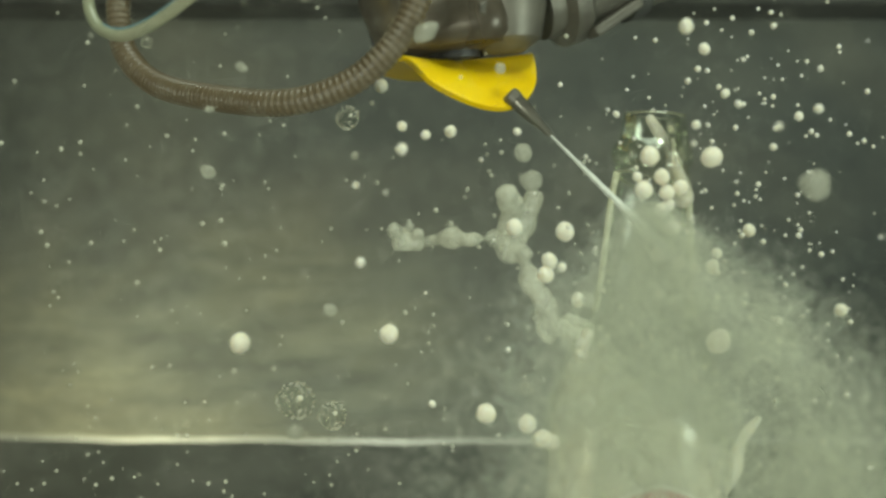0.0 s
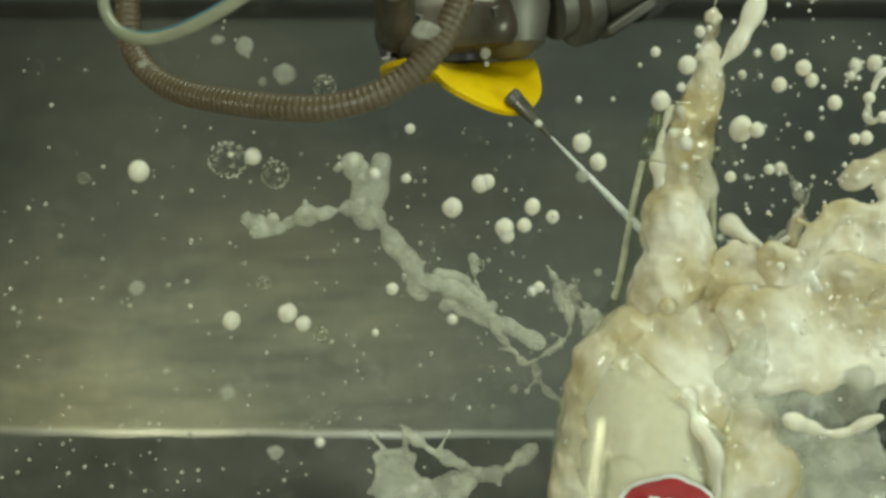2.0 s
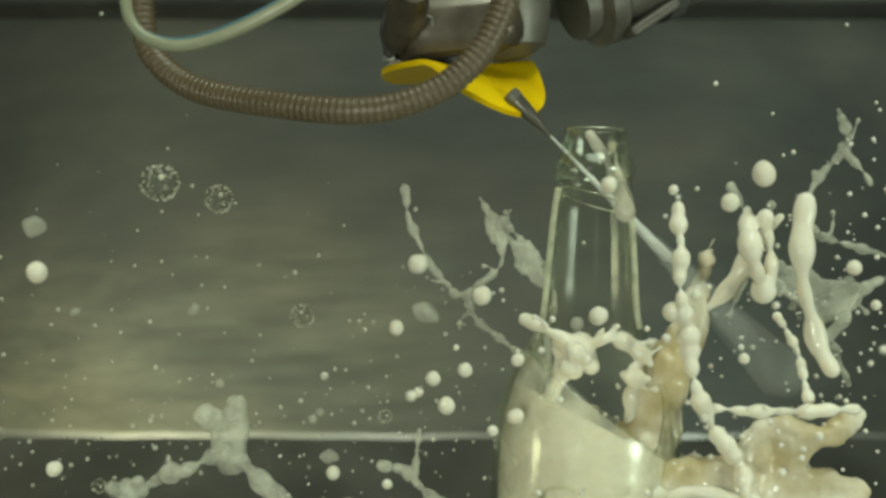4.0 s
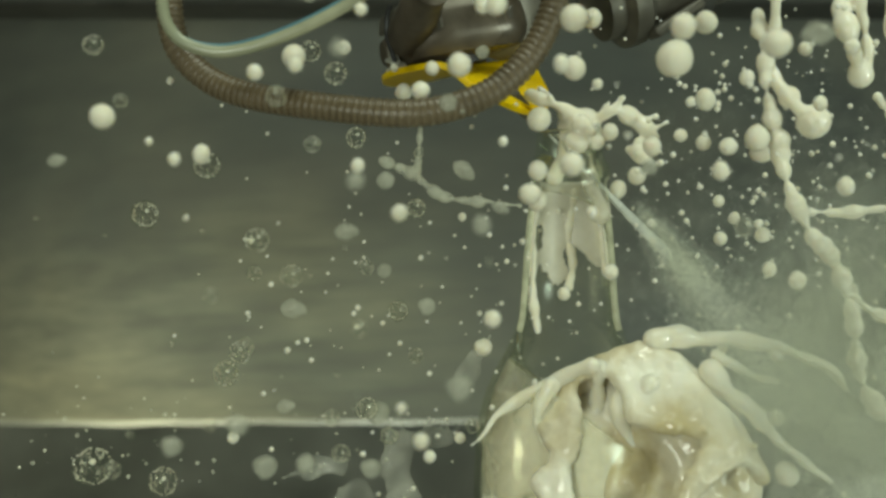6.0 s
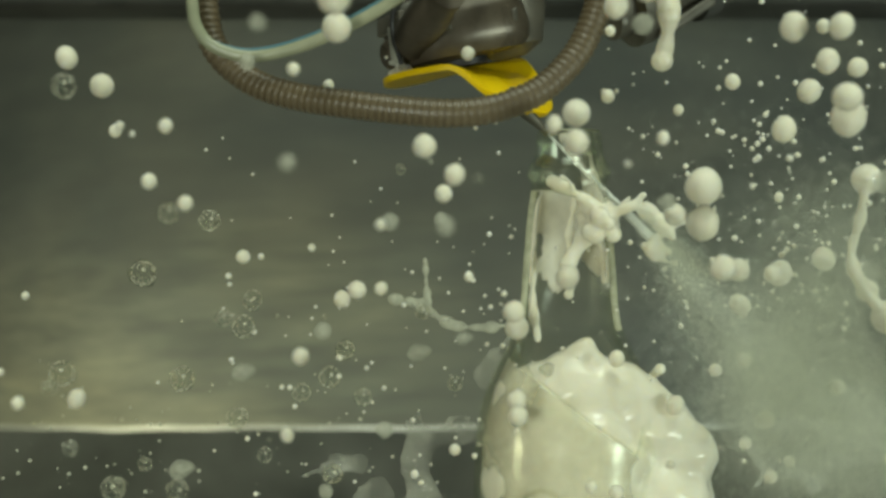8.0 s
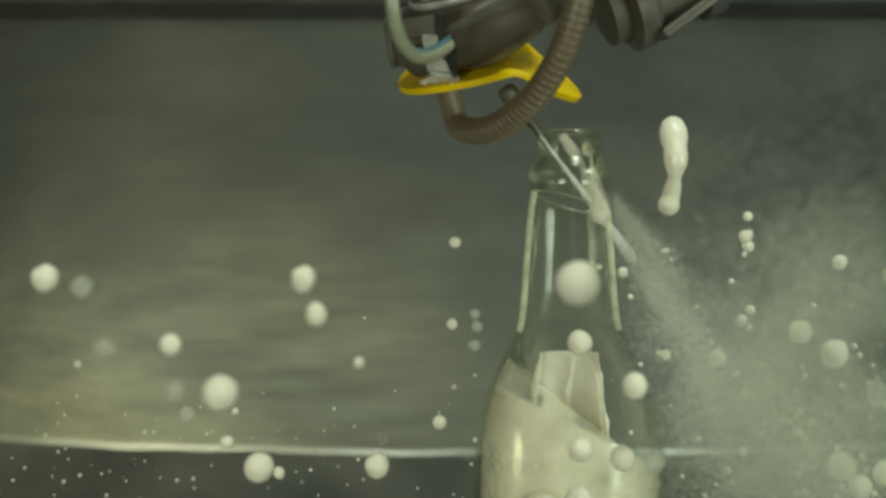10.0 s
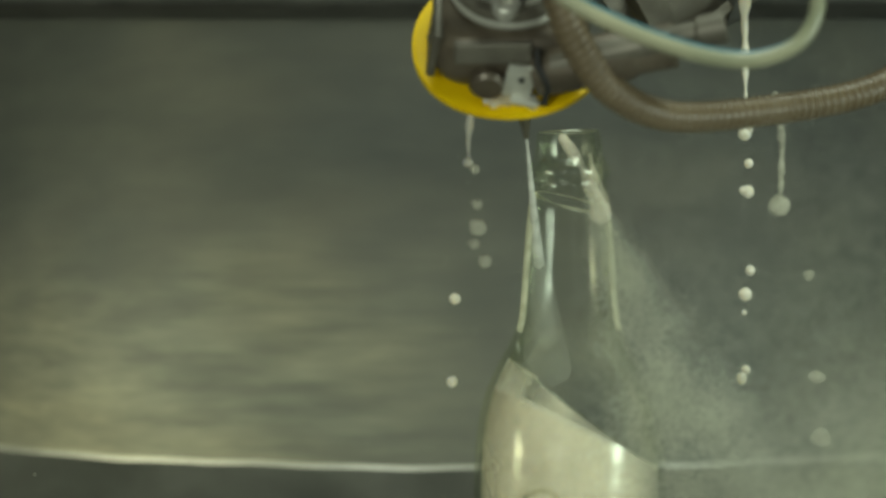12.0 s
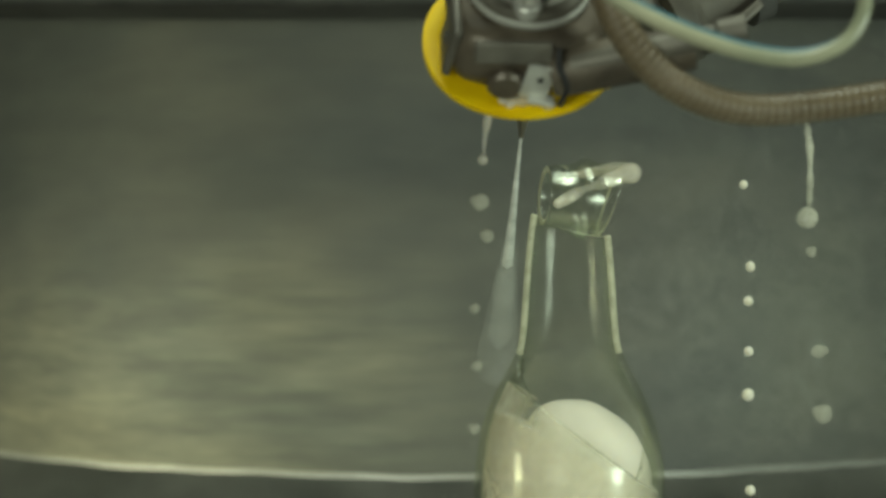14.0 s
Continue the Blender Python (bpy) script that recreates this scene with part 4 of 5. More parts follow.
    b += lump(spot(1040, 235, -0.012), (0.012, 0.008, 0.008), 20, 0.002, 0.0045, rr) + lump(spot(1132, 275, -0.012), (0.005, 0.004, 0.005), 8, 0.002, 0.004, rr)
    made["mouth"] = settle(melt("milk_burst", fringe(b, 10, 0.009, 0.0011, rr), MILK, 0.0008, 6), spot(1040, 240, -0.012), "burst of milk blobs about the bottle mouth")
    made["neckmilk"] = neck_milk()
    # foam head
    b = heap((922, 700, 38), (932, 668, 28), (935, 715, 66), (970, 700, 70), (1005, 690, 74), (1030, 640, 40), (1038, 612, 22), (1050, 700, 74), (1090, 705, 70), (1125, 730, 76), (1155, 765, 80), (1190, 805, 78), (945, 790, 86), (940, 850, 92),
             (1040, 780, 96), (1080, 850, 110), (960, 950, 108), (1150, 900, 116), (1060, 1000, 120), y=-0.006)
    ridges = strand(S(1120, 700, 1150, 672, 1168, 655), 0.006, 0.0035, rr=rr)
    made["foam"] = body("milk_foam", spot(1030, 760), "smooth heap of milk foam bulging from the bottle", [("froth", b, MILK, 0.0012, 22, 0.0055, 0.030), ("lip", ridges, MILK, 0.0009, 4, 0.0, 0.02)])
    # drifting spray of very small drops
    made["mist"] = fog(spot(1490, 670, -0.20), (0.046, 0.012, 0.056), 190000, 0.00013, 51, None, 1.0)
    made["fan"] = fog(spot(1050, 330, -0.10), (0.036, 0.010, 0.026), 170000, 0.000105, 53, spot(1300, 930, -0.10), 0.6)
    made["haze"] = fog(Vector((-0.03, -0.25, 0.24)), (0.20, 0.05, 0.13), 36000, 0.00016, 54, None, 0.9)
    made["mist0"] = fog(spot(1130, 350, -0.19), (0.086, 0.010, 0.034), 290000, 0.00020, 52, spot(1330, 980, -0.19), 1.0)
    # clear water thrown up from the tank
    b = sheet(((470, 745), (850, 720), (860, 930), (440, 930)), 0.0011, 0.10, rr, 0.02, 0.012, 46, 0.0012) + sheet(((760, 560), (850, 600), (850, 760), (740, 740)), 0.0010, 0.14, rr, 0.02, 0.010, 60, 0.0012)
    made["tank"] = settle(melt("tank_splash", fringe(b, 26, 0.016, 0.0010, rr), CLEARW, 0.0009, 3, 0.002, 0.008), spot(650, 800, 0.02), "sparkling clear water splashing up from the tank")
    b = sheet(((1290, 390), (1560, 420), (1600, 640), (1310, 560)), 0.0011, 0.08, rr, 0.03, 0.012, 40, 0.0012) + sheet(((1280, 680), (1600, 600), (1620, 930), (1270, 930)), 0.0012, 0.02, rr, 0.03, 0.014, 34, 0.0012)
    made["torn"] = settle(melt("torn_water_sheet", fringe(b, 24, 0.016, 0.0010, rr), CLEARW, 0.0009, 3, 0.002, 0.008), spot(1440, 640, 0.03), "torn sheet of clear water beyond the bottle")
    # thin cloud added to brighten the right of the sheet late on
    made["drift"] = fog(spot(1420, 560, -0.22), (0.060, 0.012, 0.060), 120000, 0.000085, 55, None, 3.0)
    b = strand(S(685, 295, 720, 312, 750, 325, 790, 350, 858, 358), 0.0026, 0.0020, 0.35, 0.002, rr) + strand(S(748, 232, 747, 280, 750, 325), 0.0012, 0.0016, 0.3, 0.0006, rr) + strand(S(870, 358, 930, 364), 0.0009, 0.0009, rr=rr)
    made["wisp"] = settle(melt("milky_wisp", b, MILKY, 0.0007, 4), spot(770, 320), "pale watery wisp under the hose")
    return made


made = splashes()


# ---- drips
def drip(points, r0, r1, bead, y, label, material=FILM):
    b = strand(S(*points, y=y), r0, r1, 0.2, 0.0004) + [(spot(points[-2], points[-1], y), bead)]
    return settle(melt("milk_drip", b, material, 0.0006, 4), spot(points[0], points[1], y), label, "drip")


drip_arm = drip((1185, 10, 1190, 60, 1188, 100, 1178, 145), 0.0052, 0.0040, 0.0050, -0.02, "thick milk drip hanging from the arm", MILK)
drip_thread = drip((1335, 5, 1325, 50, 1322, 130, 1324, 230, 1322, 315), 0.0026, 0.0008, 0.0030, -0.02, "thin milk thread falling from the arm", MILK)
drip_disc = drip((835, 205, 822, 240, 812, 300, 806, 355), 0.0020, 0.0010, 0.0022, -0.07, "milky drip running off the yellow disc")
drip_hose = drip((1392, 205, 1400, 260, 1402, 340, 1398, 400), 0.0016, 0.0009, 0.0042, -0.085, "watery drip hanging from the hose", MILKY)


# ---- flying drops
def drop_mesh(name, material, seed, out, fine=3):
    bm = bmesh.new()
    bmesh.ops.create_icosphere(bm, subdivisions=fine, radius=1.0)
    for v in bm.verts:
        p = v.co.copy()
        v.co = p * (1 + out * noise.noise(p * 1.1 + Vector((seed * 7.3, 0, 0))))
        v.co.z *= 1 + 0.6 * out * math.sin(seed)
    if material is SKIN:
        # milk-white flecks in the bubble's wall imitate its lit rim; one small bead inside
        rr = random.Random(seed)
        for _ in range(130):
            up = Vector((rr.gauss(0, 1), rr.gauss(0, 1), rr.gauss(0, 1))).normalized()
            side = up.cross(Vector((rr.gauss(0, 1), rr.gauss(0, 1), rr.gauss(0, 1)))).normalized() * 0.075
            deep = rr.choice((0.87, 0.89, 0.90, 0.91))
            bm.faces.new([bm.verts.new(q) for q in (up * deep - side, up * deep + side, up * (deep + 0.09) + side, up * (deep + 0.09) - side)]).material_index = 1
        old = set(bm.faces)
        bmesh.ops.create_icosphere(bm, subdivisions=2, radius=0.17, matrix=Matrix.Translation((0.2, -0.4, 0.25)))
        for q in bm.faces:
            if q not in old:
                q.material_index = 1
    me = mesh_of(name, bm, material)
    if material is SKIN:
        me.materials.append(MILK)
    return me


MILK_DROPS = [drop_mesh("milk_drop", MILK, k, 0.02 + 0.035 * k) for k in range(4)]
SMALL_DROPS = [drop_mesh("milk_drop", MILK, k, 0.02 + 0.035 * k, 2) for k in range(4)]
WATER_DROPS = [drop_mesh("water_drop", SKIN, 5 + k, 0.12 + 0.1 * k) for k in range(3)]
CLOUDY_DROPS = [drop_mesh("cloudy_drop", MILKY, 9 + k, 0.12 + 0.12 * k) for k in range(3)]
FLIGHTS = []


def drop(t, u, v, size, du, dv, y=0.0, kind="milk"):
    """A drop that at t is at (u, v) at depth y, with its speed in grid steps per second."""
    me = rnd.choice({"milk": MILK_DROPS if size > 8 else SMALL_DROPS, "water": WATER_DROPS, "cloudy": CLOUDY_DROPS}[kind])
    ob = new(kind + "_drop", me)
    f = (y - EYE_Y) / -EYE_Y
    size = size if size < 13 else 13 + (size - 13) * 0.82
    ob.scale = (size * Q * f * rnd.uniform(0.93, 1.04), size * Q * f, size * Q * f * rnd.uniform(0.95, 1.08))
    label = {"milk": "round white drop of milk in flight", "water": "clear bubbly water drop in flight", "cloudy": "cloudy watery drop in flight"}[kind]
    tagged(ob, label, "drop", kind + " drops")
    FLIGHTS.append((ob, t, spot(u, v, y), Vector((du * Q * f, 0, -dv * Q * f)), rnd.uniform(-25, 25), f))
    return ob


def away(rr, t, v, low, high, before, after):
    """A speed that brings a drop up after one time and down again before another."""
    best = None
    for _ in range(24):
        dv = rr.uniform(low - 40, high + 130)
        miss = sum(max(0.0, 940 - (v + dv * (k - t) + 55 * (k - t) ** 2)) for k in (before, after))
        if best is None or miss < best[0]:
            best = (miss, dv)
        if not miss and low < dv < high:
            break
    return best[1]


def shower(rr, t, out, fall, rows, kind="milk", near=-0.05):
    """Drops seen at one time (place and size in grid steps); out and fall say how fast they fly off and fall."""
    for u, v, size in rows:
        drop(t, u, v, size, (u - 1050) * out * rr.uniform(0.8, 1.2), fall + rr.uniform(-30, 30), near + rr.uniform(-0.07, 0.06), kind)


def drops():
    rr = random.Random(5)
    # first burst
    for _ in range(105):
        t = rr.uniform(0.2, 2.8)
        k = rr.random()
        if k < 0.42:
            u, v = rr.uniform(1200, 1568), rr.uniform(0, 480)
            size, kind = rr.choice((3, 4, 5, 6, 8, 12)), "milk"
        elif k < 0.72:
            u, v = rr.uniform(560, 1060), rr.uniform(180, 720)
            size, kind = rr.choice((3, 4, 5, 7, 11)), "milk" if rr.random() < 0.6 else "cloudy"
        else:
            u, v = rr.uniform(0, 620), rr.uniform(60, 860)
            size, kind = rr.choice((3, 4, 5, 7, 12)), rr.choice(("cloudy", "water", "cloudy"))
        drop(t, u, v, size * rr.uniform(0.8, 1.2), rr.gauss((u - 1100) * 0.06, 16), away(rr, t, v, -60, 60, -9, 5.3), rr.uniform(-0.14, 0.08), kind)
    # second burst
    for _ in range(48):
        t = rr.uniform(5.3, 8.8)
        k = rr.random()
        if k < 0.58:
            u, v = rr.uniform(1070, 1568), rr.uniform(-20, 600) * rr.uniform(0.6, 1.0)
            size, kind = rr.choice((3, 4, 5, 6, 8, 10, 13)), "milk"
        elif k < 0.78:
            u, v = rr.uniform(640, 1080), rr.uniform(150, 760)
            size, kind = rr.choice((4, 5, 6, 8, 12)), rr.choice(("milk", "milk", "cloudy", "water"))
        else:
            u, v = rr.uniform(0, 660), rr.uniform(30, 860)
            size, kind = rr.choice((3, 4, 5, 6, 8, 12)), rr.choice(("milk", "water", "cloudy", "water"))
        drop(t, u, v, size * rr.uniform(0.8, 1.2), rr.gauss((u - 1050) * 0.05, 14), away(rr, t, v, -50, 70, 2.8, 11.3), rr.uniform(-0.17, 0.06), kind)
    # drops that stand out
    shower(rr, 5.5, 0.20, 20, ((408, 246, 18), (368, 262, 12), (887, 546, 16), (770, 765, 16), (838, 765, 10),
                               (785, 795, 11), (960, 343, 20), (1235, 157, 20), (1415, 167, 14), (1195, 25, 28), (1385, 460, 18), (1335, 438, 13), (1145, 370, 8), (1090, 310, 17), (1120, 288, 18)))
    shower(rr, 5.5, 0.20, 25, ((425, 275, 26), (230, 60, 20), (558, 475, 21), (517, 397, 24), (635, 98, 22), (288, 146, 13)), "water")
    shower(rr, 5.5, 0.14, 25, ((706, 454, 13), (505, 793, 22), (575, 790, 18), (690, 705, 24), (540, 682, 16)), "cloudy")
    shower(rr, 6.5, 0.16, 150, ((84, 255, 25), (601, 362, 13), (686, 215, 17), (740, 173, 13), (559, 132, 13), (943, 365, 20), (835, 684, 17), (1013, 167, 24), (1265, 105, 22),
                                (1165, 330, 18), (1083, 288, 16), (1263, 305, 15), (1297, 362, 17), (1220, 299, 12), (1297, 482, 13), (1505, 508, 14), (1410, 674, 10), (1403, 787, 16), (1290, 408, 11),
                                (1047, 447, 11), (993, 584, 12), (1083, 530, 14), (1550, 155, 15), (1545, 398, 18), (795, 454, 8), (234, 194, 8), (190, 303, 8), (1325, 450, 11)))
    shower(rr, 6.5, 0.18, 90, ((578, 275, 20), (498, 125, 20), (310, 540, 13), (400, 520, 12), (585, 620, 15), (545, 762, 15), (320, 775, 12)), "water")
    shower(rr, 6.5, 0.14, 70, ((653, 340, 16), (735, 550, 16), (375, 770, 22), (235, 820, 20), (40, 298, 15), (1480, 68, 30), (632, 845, 20), (795, 700, 26)), "cloudy", -0.12)
    shower(rr, 8.0, 0.14, 275, ((595, 52, 32), (293, 222, 13), (805, 305, 20), (632, 512, 17), (830, 488, 9), (915, 577, 23), (532, 632, 16), (327, 362, 14), (1047, 412, 20),
                                (1432, 160, 24), (1405, 45, 27), (1465, 108, 24), (1517, 115, 18), (1076, 175, 13), (1174, 248, 12), (1482, 683, 15),
                                (785, 345, 17), (1090, 8, 24), (211, 225, 9), (552, 440, 8)))
    shower(rr, 8.0, 0.14, 260, ((113, 150, 25), (610, 625, 18), (297, 380, 20), (1413, 657, 18), (395, 560, 16), (590, 835, 18), (470, 800, 14), (210, 855, 14)), "water")
    shower(rr, 8.0, 0.12, 255, ((740, 627, 22), (780, 388, 12), (1138, 40, 20), (820, 598, 14), (430, 657, 20), (320, 830, 24), (690, 395, 16)), "cloudy", -0.06)
    shower(rr, 9.0, 0.10, 345, ((803, 363, 13), (461, 380, 12), (537, 446, 11), (1380, 163, 22), (1433, 215, 27), (1525, 95, 17), (10, 362, 22), (1270, 638, 36), (1510, 718, 24), (1405, 787, 17),
                                (173, 620, 15), (124, 535, 12), (1028, 196, 26), (895, 853, 22), (1545, 320, 26), (1560, 425, 30), (975, 483, 16)))
    shower(rr, 9.0, 0.10, 335, ((253, 170, 20), (382, 278, 17), (385, 358, 14), (450, 523, 15), (758, 643, 18), (225, 80, 22), (1195, 605, 16)), "cloudy", -0.12)
    shower(rr, 9.0, 0.06, 200, ((285, 840, 24), (500, 830, 18), (550, 815, 22), (790, 815, 14), (35, 810, 16), (620, 860, 16)), "water")
    drop(7.5, 1018, 204, 25, 4, 60, -0.12)
    drop(9.0, 1030, 78, 44, -8, 345, -0.16)
    drop(9.0, 491, 261, 37, -100, 345, -0.15)
    drop(9.0, 721, 536, 24, -30, 345, -0.10)
    drop(9.0, 1134, 256, 25, -10, 345, -0.10)
    drop(9.0, 1022, 480, 28, 2, 345, -0.08)
    drop(9.0, 120, 68, 26, -40, 345, -0.12)
    drop(9.0, 341, 192, 22, -40, 345, -0.14)
    drop(9.0, 590, 125, 22, -30, 345, -0.14)
    drop(9.0, 557, 64, 26, -20, 345, -0.14)
    drop(8.0, 180, 152, 24, -170, 150, -0.06)
    drop(8.0, 1243, 393, 34, 26, 375, -0.06)
    drop(8.0, 1195, 388, 22, 26, 375, -0.06)
    drop(8.0, 1502, 208, 36, 66, 310, -0.08)
    drop(7.5, 1373, 118, 25, 30, 200, -0.05)
    drop(6.5, 1350, 260, 24, 20, 60, -0.04)
    drop(6.5, 256, 360, 26, -2, 0, 0.0, "water")
    drop(6.5, 423, 608, 21, -2, 5, 0.0, "water")
    drop(3.0, 343, 245, 40, -60, 20, -0.03, "water")
    drop(3.0, 438, 272, 28, -50, 20, -0.03, "water")
    drop(3.0, 1332, 210, 24, 20, 40, -0.02)
    drop(3.0, 770, 358, 20, -30, 50, -0.03)
    drop(3.0, 873, 406, 18, -20, 60, -0.03)
    drop(3.0, 1068, 250, 17, 10, 20, -0.03)
    drop(3.0, 155, 332, 20, -90, 90, -0.05)
    drop(1.5, 553, 520, 18, -90, 40, -0.03)
    drop(1.5, 865, 302, 16, -30, 20, -0.03)
    drop(1.5, 950, 346, 15, -15, 10, -0.03)
    drop(1.5, 1165, 160, 18, 10, 10, -0.03)
    drop(1.5, 1395, 12, 20, 90, -90, -0.03)
    drop(1.5, 1022, 249, 18, 15, -20, -0.03)
    drop(1.5, 752, 8, 26, 0, 60, -0.06, "cloudy")
    drop(1.5, 585, 125, 24, -20, 30, -0.02, "water")
    for u, v, size in ((897, 417, 14), (928, 399, 13), (978, 384, 12), (954, 508, 10), (448, 277, 16), (411, 568, 18), (537, 573, 14), (863, 322, 14)):
        drop(2.0, u, v, size, (u - 1050) * 0.43, 12, -0.03)
    for u, v, size in ((564, 591, 13), (845, 470, 13), (790, 540, 16), (430, 82, 17), (500, 132, 22), (464, 500, 12)):
        drop(2.0, u, v, size, (u - 1050) * 0.40, 20, -0.02, "cloudy" if size > 13 else "water")
    for u, v, size in ((1378, 150, 14), (1420, 120, 15), (1435, 142, 12), (1376, 92, 15), (1545, 112, 15), (1216, 115, 17), (1338, 230, 14), (1360, 300, 10), (1475, 182, 13), (1510, 246, 10), (1530, 244, 12), (1160, 92, 9)):
        drop(2.0, u, v, size, (u - 1120) * 0.40, 6, -0.03)
    drop(0.0, 1443, 328, 32, 40, 30, -0.12, "cloudy")
    # beads that fall after the drips
    for k, (u, v) in enumerate(((1324, 262), (1325, 330), (1324, 386), (1328, 534), (1320, 716))):
        drop(12.5, u, v, 9 + 2 * (k % 3 == 2), 0, 95 + 14 * k, -0.02)
    for k, (u, v) in enumerate(((840, 314), (844, 386), (839, 466))):
        drop(12.5, u, v, 9 + k, 0, 60 + 20 * k, -0.07, "cloudy")
    for k, (u, v) in enumerate(((1316, 327), (1328, 472))):
        drop(14.0, u, v, 8 + k % 3, 0, 110, -0.02)
    for k, (u, v) in enumerate(((1436, 446), (1450, 622), (1456, 732), (862, 418), (849, 358))):
        drop(14.0, u, v, 10 + 4 * k % 9, 2, 100, -0.05, "cloudy")
    for k, (u, v) in enumerate(((1319, 452), (1313, 602), (1317, 484), (805, 462), (800, 608), (667, 858))):
        drop(11.5, u, v, (12, 10, 5, 11, 10, 24)[k], 0, 110, -0.03)


drops()


# ---- fine spray: clouds of tiny drops, each cloud flies as one
def spray(u, v, y, su, sv, count, r, material, seed, label):
    rr = random.Random(seed)
    verts, faces = ball(1)
    home = spot(u, v, y)
    V, F = [], []
    for k in range(count):
        c = np.array((rr.gauss(0, su) * Q, rr.gauss(0, 0.03), rr.gauss(0, sv) * Q))
        V.append(verts * (r * Q * rr.choice((0.5, 0.7, 1.0, 1.0, 1.5))) + c)
        F.append(faces + len(verts) * k)
    me = bpy.data.meshes.new("fine_spray")
    me.from_pydata(np.concatenate(V).tolist(), [], np.concatenate(F).tolist())
    me.materials.append(material)
    me.shade_smooth()
    ob = new("fine_spray", me)
    ob.location = home
    ob["home"] = list(home)
    return tagged(ob, label, "spray", kind="stuff")


sprays = {
    "a": spray(1430, 250, 0.0, 150, 170, 200, 3.4, MILK, 31, "fine white milk spray in the air"),
    "b": spray(800, 500, 0.0, 170, 190, 170, 3.2, CLOUDY_DROPS[0].materials[0], 32, "fine cloudy spray in the air"),
    "c": spray(260, 400, 0.02, 220, 260, 150, 3.4, CLOUDY_DROPS[0].materials[0], 33, "fine cloudy spray in the air"),
    "d": spray(1330, 300, 0.0, 170, 190, 420, 3.8, MILK, 34, "fine white milk spray in the air"),
    "e": spray(760, 560, 0.0, 200, 210, 170, 3.6, MILK, 35, "fine white milk spray in the air"),
    "f": spray(300, 800, 0.03, 260, 70, 110, 3.2, MILKY, 36, "fine cloudy spray over the tank"),
    "g": spray(1180, 700, 0.0, 200, 140, 240, 3.6, MILK, 37, "fine white milk spray in the air"),
}


# ---- all that moves
def go(ob, rows, home=None):
    """Rows of seconds, steps right, steps down and lean in degrees, from the thing's home."""
    h = Vector(home if home else ob["home"])
    if rows[0][0] > 0:
        rows = [(0.0, *rows[0][1:])] + list(rows)
    if rows[-1][0] < 14:
        rows = list(rows) + [(14.0, *rows[-1][1:])]
    walk(ob, [(t, pose(h.x + du * Q, h.y, h.z - dv * Q, 0, lean, 0)) for t, du, dv, lean in rows])


def ride(things, rows):
    """The same path for several things: seconds and a pose."""
    for ob in things:
        walk(ob, rows)


def fly(ob, t0, p, v, spin, f):
    """A free flight under gravity, up out of the tank and down into it again."""
    low = -0.04
    g = G
    swing = math.sqrt(v.z ** 2 + 2 * g * (p.z - low))
    rise, land = t0 + (v.z - swing) / g, t0 + (v.z + swing) / g
    rise = max(rise, t0 - 6.0)
    ts = sorted({0.0, 14.0} | {round(rise + (land - rise) * k / 12, 2) for k in range(13)})
    late = t0 > 5.2 and rise < 5.2           # thrown up by the second burst: waits in the milk until then
    ts = [t for t in ts if (5.2 if late else 0) <= t <= 14]
    rows = [(t, pose(AXIS_X + 0.0007 * spin, 0, 0.05)) for t in (0.0, 3.5 + 0.032 * (spin + 25))] if late else []
    if late:
        ts = sorted(set(ts) | {5.2})
    for t in ts:
        d = min(max(t, rise), land) - t0
        q = p + v * d + Vector((0, 0, -0.5 * g * d * d))
        rows.append((t, pose(q.x, q.y, q.z, 0, spin * d, 0)))
    walk(ob, rows)


